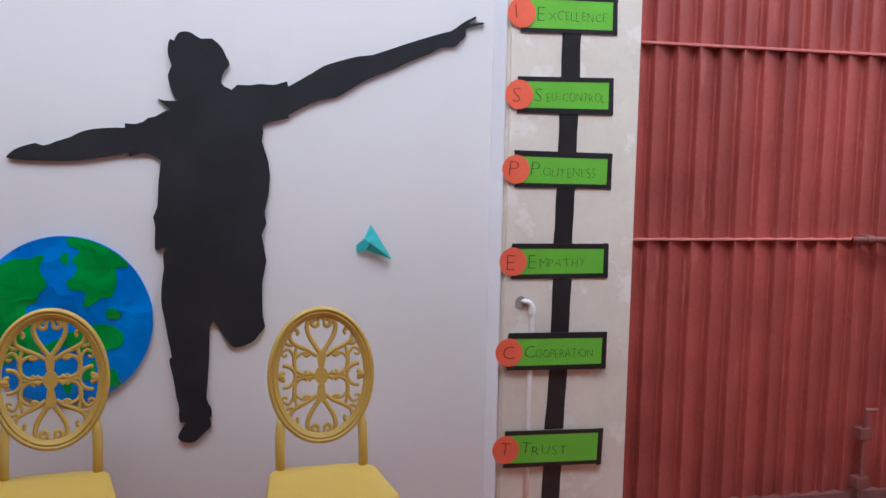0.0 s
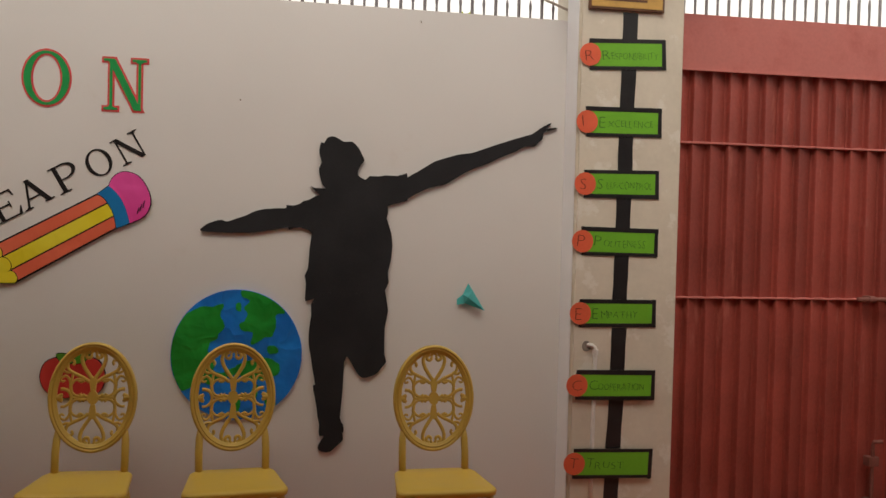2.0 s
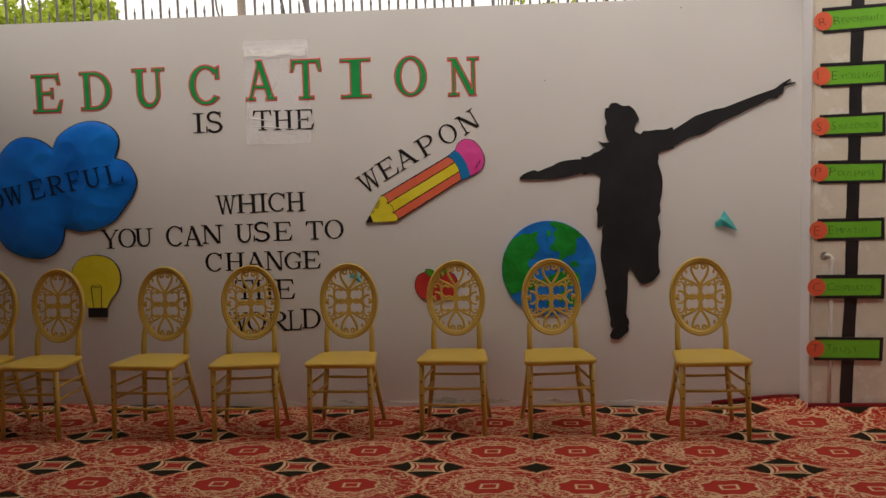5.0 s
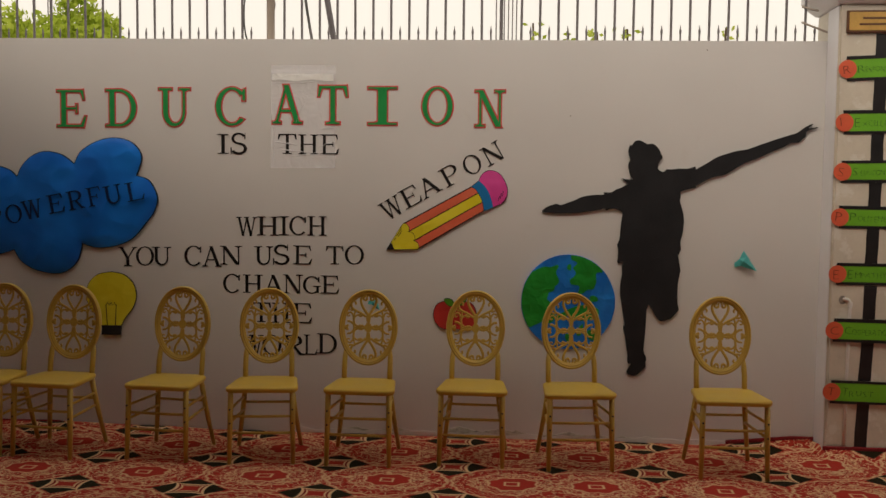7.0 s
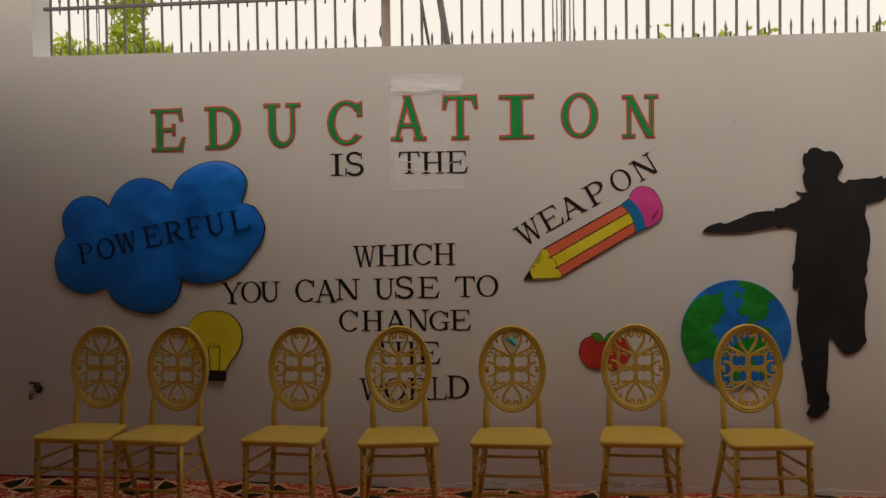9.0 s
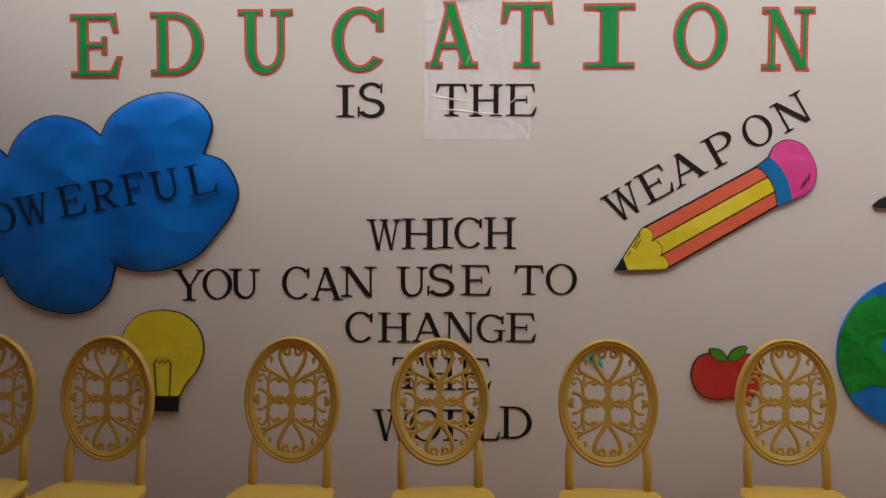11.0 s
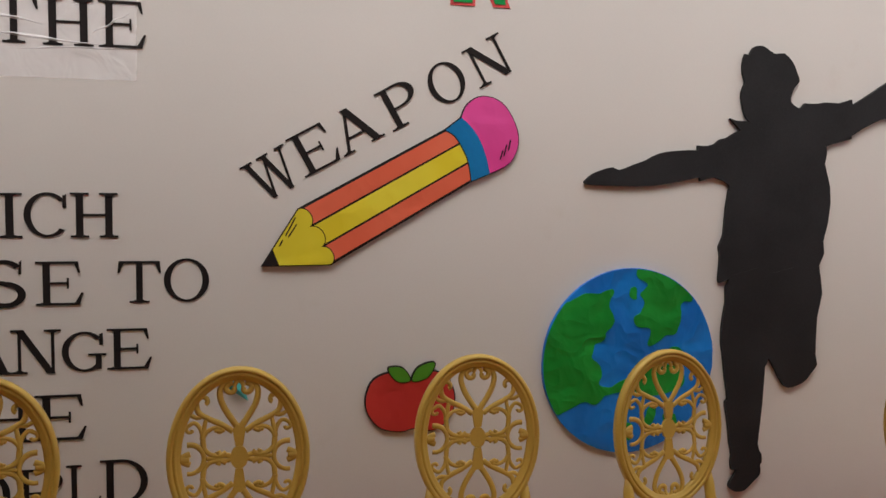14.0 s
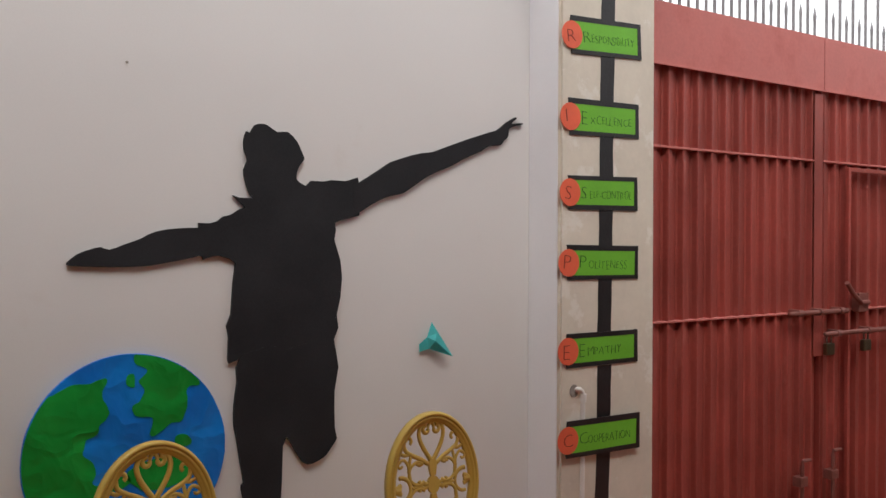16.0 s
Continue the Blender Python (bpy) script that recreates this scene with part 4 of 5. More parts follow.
def pencil():
    th = cutout("pencil_cutout", "orange and yellow paper pencil with a pink eraser", "wall decoration", -2.19, 1.50)
    o = Vector((-2.19, 1.50))

    def at(x, z):
        return (x - o.x, z - o.y)
    tip, low0, up0, up1, low1 = Vector((-2.562, 1.266)), Vector((-2.362, 1.269)), Vector((-2.458, 1.434)), Vector((-2.014, 1.680)), Vector((-1.928, 1.526))

    def along(k, u):
        a, b = up0.lerp(low0, k), up1.lerp(low1, k)
        return a.lerp(b, u)

    def loc(v):
        return (v.x - o.x, v.y - o.y)
    ferr_u, ferr_l = Vector((-1.964, 1.719)), Vector((-1.870, 1.550))
    er = [loc(ferr_u), at(-1.944, 1.761), at(-1.897, 1.786), at(-1.836, 1.768), at(-1.793, 1.708), at(-1.780, 1.645), at(-1.806, 1.585), loc(ferr_l)]
    er = curve_pts(er, 4)
    whole = [loc(tip), loc(low0), loc(low1), loc(ferr_l)] + er[::-1][1:-1] + [loc(ferr_u), loc(up1), loc(up0)]
    part("backing", add_prism(bmesh.new(), grown(whole, 0.0032), -0.010, -0.0006), M_BLACK, th, "black edged foam board")
    d = -0.0125
    for k0, k1, mat in ((0.025, 0.308, M_ORANGE), (0.342, 0.674, M_YELLOW), (0.708, 0.975, M_ORANGE)):
        q = [loc(along(k0, 0.0)), loc(along(k1, 0.0)), loc(along(k1, 1.07)), loc(along(k0, 1.07))]
        part("stripe", add_prism(bmesh.new(), q, d, -0.0103), mat, th, "yellow paper stripe" if mat is M_YELLOW else "orange paper stripe")
    # sharpened wood with a scalloped edge over the stripes
    scal = [loc(up0)]
    for k0, k1, bulge in ((0.0, 0.325, 0.023), (0.325, 0.69, 0.028), (0.69, 1.0, 0.022)):
        a, b = along(k0, 0.0), along(k1, 0.0)
        out = (up1 - up0).normalized() * bulge
        scal += [loc(a.lerp(b, (1 - math.cos(math.pi * k / 9)) / 2) + out * math.sin(math.pi * k / 9)) for k in range(10)]
    wood = [loc(tip.lerp(up0, 0.28)), loc(tip.lerp(low0, 0.24))] + [loc(low0)] + scal[::-1]
    part("wood_edge", add_prism(bmesh.new(), grown(wood, 0.003), -0.0135, -0.0103), M_LETTER, th)
    part("wood", add_prism(bmesh.new(), wood, -0.0142, -0.0103), M_YELLOW, th, "yellow paper sharpened end")
    part("lead", add_prism(bmesh.new(), [loc(tip), loc(tip.lerp(low0, 0.24)), loc(tip.lerp(up0, 0.27))], -0.0145, -0.0103), M_LETTER, th, "black paper pencil lead")
    for x0, z0, x1, z1 in ((-1.806, 1.655, -1.812, 1.622), (-1.818, 1.640, -1.826, 1.606), (-1.830, 1.622, -1.838, 1.594), (-2.467, 1.410, -2.496, 1.355), (-2.463, 1.390, -2.488, 1.351), (-2.504, 1.343, -2.514, 1.324)):
        part("ink_dash", add_tube(bmesh.new(), [(x0 - o.x, -0.0140, z0 - o.y), (x1 - o.x, -0.0140, z1 - o.y)], 0.0022, 5), M_LETTER, th)
    band = [loc(up1), loc(ferr_u)] + curve_pts([loc(ferr_u), at(-1.925, 1.683), at(-1.891, 1.624), loc(ferr_l)], 5)[1:] + [loc(low1)] + curve_pts([loc(low1), at(-1.935, 1.565), at(-1.947, 1.605), at(-1.982, 1.661), loc(up1)], 5)[1:-1]
    part("ferrule", add_prism(bmesh.new(), band, -0.0140, -0.0103), M_BAND, th, "blue paper ferrule")
    part("ferrule_line", add_prism(bmesh.new(), grown(band, 0.003), -0.0130, -0.0103), M_LETTER, th)
    rub = er + curve_pts([loc(ferr_l), at(-1.891, 1.624), at(-1.925, 1.683), loc(ferr_u)], 5)[1:-1]
    part("eraser", add_prism(bmesh.new(), rub, -0.0132, -0.0103), M_PINK, th, "bright pink paper eraser")


pencil()


def globe():
    R = 0.302
    th = cutout("globe_cutout", "round blue and green crepe-paper globe on the wall", "wall decoration", -1.378, 0.942)
    n = 72
    disc = [(R * math.cos(2 * math.pi * i / n) * (1 + 0.008 * noise.noise(Vector((i * .3, 0, 0)))), 1.02 * R * math.sin(2 * math.pi * i / n)) for i in range(n)]
    part("sea", add_prism(bmesh.new(), disc, -0.013, -0.0006), M_GLOBE_BLUE, th, "crinkled blue paper disc")

    def land(pts):
        pts = [(x * R, z * R) for x, z in pts]
        fine = curve_pts(pts, 5, True)
        out = []
        for x, z in fine:
            j = Vector((x * 30, z * 30, 0))
            x, z = x + 0.007 * noise.noise(j), z + 0.007 * noise.noise(j + Vector((7, 3, 1)))
            r = math.hypot(x, z / 1.02)
            if r > R * 0.992:
                x, z = x * R * 0.992 / r, z * R * 0.992 / r
            out.append((x, z))
        part("land", add_prism(bmesh.new(), out, -0.0152, -0.0132), M_GLOBE_GREEN, th, "crinkled green paper land")
    land([(-0.62, 0.72), (-0.49, 0.75), (-0.36, 0.76), (-0.21, 0.79), (-0.25, 0.66), (-0.21, 0.49), (-0.19, 0.43), (-0.27, 0.33), (-0.3, 0.24), (-0.4, 0.2), (-0.43, 0.05), (-0.34, -0.05), (-0.32, -0.15), (-0.35, -0.25), (-0.22, -0.28), (-0.05, -0.2),
          (0.02, -0.26), (-0.15, -0.36), (-0.26, -0.37), (-0.38, -0.46), (-0.54, -0.44), (-0.61, -0.47), (-0.71, -0.52), (-0.88, -0.54), (-1.04, -0.16), (-1.02, 0.16), (-0.95, 0.41), (-0.78, 0.64)])
    land([(0.07, 1.02), (0.27, 1.0), (0.48, 0.92), (0.66, 0.78), (0.72, 0.66), (0.6, 0.64), (0.59, 0.51), (0.55, 0.32), (0.41, 0.27), (0.31, 0.19), (0.21, 0.18), (0.23, 0.35), (0.06, 0.39), (0.04, 0.49), (0.12, 0.55), (0.15, 0.65), (0.11, 0.74), (0.18, 0.84), (0.07, 0.93)])
    land([(-0.02, 0.79), (0.04, 0.8), (0.07, 0.69), (-0.01, 0.71)])
    land([(-0.03, -0.2), (0.22, -0.08), (0.46, -0.06), (0.64, -0.14), (0.63, -0.31), (0.34, -0.39), (0.12, -0.37)])
    land([(0.47, 0.12), (0.59, 0.15), (0.62, 0.05), (0.51, 0.02)])
    land([(0.24, -0.54), (0.34, -0.49), (0.29, -0.69), (0.2, -0.71)])
    land([(0.43, -0.63), (0.56, -0.62), (0.6, -0.8), (0.46, -0.78)])
    land([(-0.04, -0.71), (0.06, -0.7), (0.05, -0.88), (-0.02, -0.85)])


globe()


def apple():
    th = cutout("apple_cutout", "red paper apple with two green leaves on the wall", "wall decoration", -2.110, 0.838)
    pts = curve_pts([(0.0, 0.066), (0.05, 0.092), (0.112, 0.075), (0.140, 0.01), (0.125, -0.055), (0.075, -0.094), (0.012, -0.086), (-0.03, -0.094), (-0.09, -0.082), (-0.130, -0.04), (-0.140, 0.015), (-0.115, 0.072), (-0.05, 0.092)], 4, True)
    part("outline", add_prism(bmesh.new(), grown(pts, 0.004), -0.010, -0.0006), M_BLACK, th)
    part("paper", add_prism(bmesh.new(), pts, -0.0125, -0.0103), M_APPLE, th)
    for s, ang, ln in ((-1, 32, 0.078), (1, 36, 0.088)):
        a = radians(ang)
        d = Vector((s * math.cos(a), math.sin(a)))
        p = Vector((-d.y, d.x))
        o = Vector((0.0 + s * 0.004, 0.066))
        leaf = [o, o + d * ln * .35 + p * .020, o + d * ln * .75 + p * .016, o + d * ln, o + d * ln * .6 - p * .02, o + d * ln * .25 - p * .016]
        leaf = [tuple(v) for v in leaf]
        if s < 0:
            leaf = leaf[::-1]
        fine = curve_pts(leaf, 4, True)
        part("leaf_edge", add_prism(bmesh.new(), grown(fine, 0.0028), -0.0135, -0.0006), M_LETTER, th)
        part("leaf", add_prism(bmesh.new(), fine, -0.0152, -0.0137), M_LEAF, th, "green paper leaf")


apple()


def silhouette():
    """A plain black card figure, one mesh."""
    bm = bmesh.new()
    head = [(-0.978, 1.738), (-0.997, 1.763), (-1.006, 1.793), (-1.012, 1.832), (-1.000, 1.863), (-1.009, 1.892), (-1.012, 1.922), (-1.004, 1.958), (-0.991, 1.952), (-0.975, 1.979), (-0.950, 1.986), (-0.927, 1.981), (-0.897, 1.963), (-0.858, 1.965), (-0.825, 1.936), (-0.809, 1.905), (-0.797, 1.877), (-0.813, 1.856), (-0.825, 1.830), (-0.825, 1.806), (-0.814, 1.794), (-0.810, 1.749), (-0.909, 1.706)]
    trunk = [(-1.049, 1.745), (-1.026, 1.738), (-0.972, 1.738), (-0.909, 1.736), (-0.814, 1.796), (-0.790, 1.785), (-0.770, 1.804), (-0.725, 1.803), (-0.693, 1.810), (-0.638, 1.808), (-0.591, 1.823), (-0.587, 1.804), (-0.585, 1.689), (-0.659, 1.670), (-0.681, 1.661), (-0.677, 1.635), (-0.683, 1.603), (-0.673, 1.571), (-0.659, 1.527), (-0.653, 1.471), (-0.659, 1.402), (-0.673, 1.339), (-0.667, 1.293), (-0.684, 1.255), (-0.678, 1.219), (-0.813, 1.181), (-0.953, 1.203), (-1.021, 1.203), (-1.025, 1.209), (-1.062, 1.197), (-1.066, 1.209), (-1.063, 1.285), (-1.070, 1.320), (-1.054, 1.357), (-1.049, 1.449), (-1.040, 1.524), (-1.058, 1.538), (-1.096, 1.549), (-1.125, 1.545), (-1.148, 1.536), (-1.157, 1.578), (-1.162, 1.654), (-1.124, 1.653), (-1.101, 1.660), (-1.081, 1.676), (-1.056, 1.681), (-1.027, 1.700), (-1.007, 1.707), (-1.026, 1.724)]
    arm_far = [(-0.608, 1.795), (-0.587, 1.804), (-0.505, 1.853), (-0.453, 1.886), (-0.401, 1.904), (-0.327, 1.926), (-0.274, 1.933), (-0.189, 1.964), (-0.081, 2.002), (-0.005, 2.027), (0.028, 2.037), (0.061, 2.060), (0.083, 2.076), (0.120, 2.095), (0.123, 2.089), (0.098, 2.068), (0.150, 2.075), (0.154, 2.069), (0.123, 2.061), (0.086, 2.047), (0.084, 2.019), (0.062, 1.997), (0.043, 1.979), (-0.008, 1.974), (-0.047, 1.951), (-0.080, 1.937), (-0.134, 1.914), (-0.188, 1.886), (-0.263, 1.856), (-0.316, 1.829), (-0.400, 1.776), (-0.431, 1.768), (-0.484, 1.754), (-0.546, 1.723), (-0.587, 1.699), (-0.608, 1.698)]
    arm_near = [(-1.133, 1.639), (-1.166, 1.638), (-1.229, 1.636), (-1.295, 1.625), (-1.342, 1.602), (-1.389, 1.585), (-1.435, 1.568), (-1.459, 1.577), (-1.490, 1.569), (-1.527, 1.554), (-1.555, 1.530), (-1.548, 1.522), (-1.519, 1.519), (-1.427, 1.515), (-1.316, 1.519), (-1.221, 1.535), (-1.160, 1.548), (-1.135, 1.553)]
    leg = [(-1.019, 1.223), (-1.034, 1.130), (-1.044, 1.057), (-1.045, 0.995), (-1.036, 0.953), (-1.023, 0.868), (-1.010, 0.800), (-1.018, 0.794), (-1.018, 0.772), (-1.008, 0.730), (-0.995, 0.643), (-0.986, 0.600), (-0.988, 0.579), (-0.984, 0.550), (-0.964, 0.549), (-0.980, 0.520), (-0.991, 0.497), (-0.985, 0.481), (-0.960, 0.471), (-0.930, 0.474), (-0.899, 0.503), (-0.872, 0.530), (-0.876, 0.563), (-0.870, 0.569), (-0.872, 0.602), (-0.888, 0.639), (-0.878, 0.779), (-0.874, 0.907), (-0.861, 0.939), (-0.833, 1.223)]
    knee = [(-0.893, 1.223), (-0.891, 0.971), (-0.861, 0.934), (-0.835, 0.895), (-0.809, 0.852), (-0.784, 0.830), (-0.743, 0.837), (-0.711, 0.856), (-0.691, 0.881), (-0.672, 0.907), (-0.680, 0.946), (-0.682, 1.074), (-0.678, 1.223)]
    for i, q in enumerate((trunk, head, arm_far, arm_near, leg, knee)):
        q = [(x + 0.85, z - 1.25) for x, z in q]
        q = curve_pts(q, 2, True) if i else q
        q = [(x + 0.0012 * noise.noise(Vector((x * 70, z * 70, i))), z + 0.0012 * noise.noise(Vector((x * 70, z * 70, i + 9)))) for x, z in q]
        add_prism(bm, q, -0.0125 - 0.0003 * i, -0.0006)
    ob = part("silhouette_cutout", bm, M_BLACK, None)
    ob.location = (-0.85, 0, 1.25)
    tagged(ob, "large black card silhouette with outstretched arms on the wall", "wall decoration")


silhouette()


def paper_plane(x, z, s, turn, label):
    bm = bmesh.new()
    P = {k: bm.verts.new(v) for k, v in dict(nose=(0.070, -0.030, -0.062), top=(-0.010, -0.004, 0.071), notch=(-0.036, -0.012, 0.016), left=(-0.066, -0.004, -0.010),
                                             low=(-0.064, -0.004, -0.038), mid=(-0.028, -0.014, -0.028), ridge=(-0.018, -0.042, 0.004), fin=(0.004, -0.020, 0.030)).items()}
    for q in (("nose", "top", "fin"), ("nose", "fin", "ridge"), ("top", "notch", "fin"), ("fin", "notch", "ridge"), ("nose", "ridge", "mid"), ("ridge", "notch", "mid"), ("notch", "left", "mid"), ("left", "low", "mid")):
        bm.faces.new([P[i] for i in q])
    bmesh.ops.solidify(bm, geom=bm.faces[:], thickness=0.001)
    ob = part("paper_plane", bm, M_TEAL, None)
    ob.matrix_basis = pose(x, -0.004, z, 0, turn, 0) @ Matrix.Scale(s, 4)
    tagged(ob, label, "paper plane", "paper planes")


paper_plane(-0.264, 1.224, 1.0, 0, "folded turquoise paper plane stuck on the wall")
paper_plane(-2.640, 0.915, 0.68, 14, "small turquoise paper plane stuck on the wall behind a chair")


def film_sheet():
    th = cutout("plastic_sheet", "clear plastic sheet, whitened for glare, taped over the wall letters", "plastic sheet", -3.125, 2.12)
    bm = bmesh.new()
    nx, nz = 22, 34
    g = []
    for j in range(nz + 1):
        row = []
        for i in range(nx + 1):
            x, z = -0.215 + 0.43 * i / nx, -0.327 + 0.67 * j / nz
            y = -0.0009 - 0.0006 * abs(noise.noise(Vector((x * 9, z * 9, 0)))) - 0.006 * math.exp(-((z - 0.285) / 0.015) ** 2)
            row.append(bm.verts.new((x + 0.004 * (j / nz), y, z)))
        g.append(row)
    for a, b in zip(g, g[1:]):
        for i in range(nx):
            bm.faces.new((a[i], a[i + 1], b[i + 1], b[i]))
    part("film", bm, M_FILM, th, smooth_shade=True).visible_shadow = False
    for z0, hgt, lean in ((0.243, 0.042, 0.005),):
        bm = bmesh.new()
        n = 30
        a = [bm.verts.new((-0.205 + 0.41 * i / n, -0.0150 - 0.002 * noise.noise(Vector((i * .6, z0, 0))), z0 + lean * math.sin(i * .4))) for i in range(n + 1)]
        b = [bm.verts.new((-0.205 + 0.41 * i / n, -0.0140 - 0.002 * noise.noise(Vector((i * .5, z0, 4))), z0 + hgt + 0.004 * noise.noise(Vector((i * .7, z0, 2))))) for i in range(n + 1)]
        for i in range(n):
            bm.faces.new((a[i], a[i + 1], b[i + 1], b[i]))
        part("tape_strip", bm, M_STRIP, th, "glossy crumpled tape strip, whitened for its glare", smooth_shade=True).visible_shadow = False

    # creases that stand off the wall
    for x0, z0, x1, z1, wide in ((-0.205, -0.150, -0.02, -0.185, 0.012), (-0.19, -0.205, 0.12, -0.232, 0.010), (-0.10, -0.250, 0.205, -0.236, 0.008), (-0.195, 0.02, -0.188, -0.30, 0.009), (-0.05, -0.03, 0.02, 0.11, 0.007), (0.10, -0.20, 0.20, -0.14, 0.008), (-0.20, 0.225, 0.20, 0.238, 0.007)):
        bm = bmesh.new()
        n = 16
        a, b, top = [], [], []
        d = Vector((x1 - x0, z1 - z0)).normalized()
        for i in range(n + 1):
            u = i / n
            w = wide * (0.15 + math.sin(math.pi * u)) * (0.7 + 0.5 * noise.noise(Vector((u * 5, z0 * 30, x0 * 30))))
            wob = 0.006 * noise.noise(Vector((u * 4, x0 * 50, z0 * 50)))
            x, z = x0 + (x1 - x0) * u - d.y * wob, z0 + (z1 - z0) * u + d.x * wob
            a.append(bm.verts.new((x + d.y * w / 2, -0.0068, z - d.x * w / 2)))
            top.append(bm.verts.new((x, -0.0072 - w * 0.35, z)))
            b.append(bm.verts.new((x - d.y * w / 2, -0.0068, z + d.x * w / 2)))
        for i in range(n):
            bm.faces.new((a[i], a[i + 1], top[i + 1], top[i]))
            bm.faces.new((top[i], top[i + 1], b[i + 1], b[i]))
        part("crease", bm, M_FOLD, th).visible_shadow = False


film_sheet()


# ---- value signs on the pillar ----
def text_part(text, size, mat, parent, x, y, z, width=None, turn=0.0):
    """Hand lettering: each character a little askew, all one mesh."""
    jit = random.Random(len(text) * 31 + ord(text[0]))
    bm = bmesh.new()
    pen = 0.0
    for ch in text:
        cu = bpy.data.curves.new("lettering", "FONT")
        cu.body = ch
        cu.size = size
        cu.extrude = 0.0004
        cu.offset = -0.030 * size
        cu.resolution_u = 3
        tmp = bpy.data.objects.new("lettering", cu)
        scene.collection.objects.link(tmp)
        me = bpy.data.meshes.new_from_object(tmp.evaluated_get(bpy.context.evaluated_depsgraph_get()))
        bpy.data.objects.remove(tmp)
        bpy.data.curves.remove(cu)
        xs = [v.co.x for v in me.vertices]
        if not xs:
            pen += size * 0.3
            continue
        lo, hi = min(xs), max(xs)
        m = Matrix.Translation((pen + (hi - lo) / 2, size * 0.36 + jit.uniform(-.05, .05) * size, 0)) @ Matrix.Rotation(radians(jit.uniform(-8, 8)), 4, "Z") @ Matrix.Diagonal((jit.uniform(.88, 1.1), jit.uniform(.85, 1.12), 1, 1)) @ Matrix.Translation((-(lo + hi) / 2, -size * 0.36, 0))
        me.transform(m)
        bm.from_mesh(me)
        bpy.data.meshes.remove(me)
        pen += hi - lo + size * jit.uniform(.10, .22)
    k = width / pen if width else 1.0
    for v in bm.verts:
        v.co.x *= k
    me = bpy.data.meshes.new("lettering")
    bm.to_mesh(me)
    bm.free()
    me.materials.append(mat)
    ob = new("lettering", me)
    ob.parent = parent
    ob.matrix_basis = pose(x, y, z, 90, 0, 0) @ pose(0, 0, 0, 0, 0, turn)
    return ob


def value_sign(x, z, w, h, turn, initial, first, rest, text_w):
    y = -0.1995 if z < 1 else -0.186      # the two low signs sit over the pipe
    th = base("value_sign", x, y, z)
    th.matrix_basis = pose(x, y, z, 0, -turn, 0)
    if z < 1:
        part("backing", add_prism(bmesh.new(), [(-0.14, -0.04), (0.18, -0.04), (0.18, 0.04), (-0.14, 0.04)], -0.0004, 0.0125), M_TAPE_BLACK, th)
    tagged(th, "lime green card sign reading %s with a coral letter disc" % (first + rest), "sign", "value signs on the pillar")
    jag = random.Random(len(rest) * 7 + 1)
    bm = bmesh.new()
    b = 0.018
    j = lambda: jag.uniform(-0.004, 0.004)
    add_prism(bm, [(-w / 2 + j(), h / 2 - b), (w / 2 + j(), h / 2 - b + j() * .5), (w / 2, h / 2 + j()), (-w / 2 + j(), h / 2 + j())], -0.0052, -0.0005)
    add_prism(bm, [(-w / 2 + j(), -h / 2), (w / 2, -h / 2 + j()), (w / 2, -h / 2 + b), (-w / 2 + j(), -h / 2 + b + j() * .5)], -0.0052, -0.0005)
    add_prism(bm, [(w / 2 - b * 1.1, -h / 2 + j()), (w / 2 + j() * .5, -h / 2), (w / 2 + j() * .5, h / 2), (w / 2 - b, h / 2 + j())], -0.0056, -0.0005)
    part("tape_edge", bm, M_TAPE_BLACK, th, "black tape edging")
    bm = add_prism(bmesh.new(), [(-w / 2 + 0.004, -h / 2 + 0.012), (w / 2 - 0.012, -h / 2 + 0.012), (w / 2 - 0.012, h / 2 - 0.012), (-w / 2 + 0.004, h / 2 - 0.012)], -0.0045, -0.0008)
    part("card", bm, M_SIGN, th)
    r = 0.053
    cx = -w / 2 + 0.004
    part("disc", add_prism(bmesh.new(), [(cx + r * math.cos(2 * math.pi * i / 40), r * 1.02 * math.sin(2 * math.pi * i / 40)) for i in range(40)], -0.0085, -0.0057), M_DISC, th, "coral paper disc")
    if initial:
        text_part(initial, 0.085, M_INK_RED, th, cx - 0.024, -0.0092, -0.029)
    text_part(first, 0.078, M_INK, th, cx + r + 0.010, -0.0050, -0.025)
    text_part(rest, 0.050, M_INK, th, cx + r + 0.055, -0.0050, -0.024, text_w)


for x, z, w, h, turn, ini, first, rest, tw in (
        (0.425, 0.439, 0.400, 0.146, -1.0, "T", "T", "RUST", 0.15),
        (0.428, 0.821, 0.400, 0.140, -0.5, "C", "C", "OOPERATION", 0.235),
        (0.433, 1.169, 0.388, 0.133, 0.2, "E", "E", "MPATHY", 0.19),
        (0.434, 1.514, 0.388, 0.134, -0.6, "P", "P", "OLITENESS", 0.22),
        (0.434, 1.795, 0.378, 0.134, 0.8, "S", "S", "ELF-CONTROL", 0.24),
        (0.437, 2.092, 0.382, 0.140, 0.9, "I", "E", "XCELLENCE", 0.235),
        (0.445, 2.418, 0.386, 0.146, 2.6, "R", "R", "ESPONSIBILITY", 0.24)):
    value_sign(x, z, w, h, turn, ini, first, rest, tw)

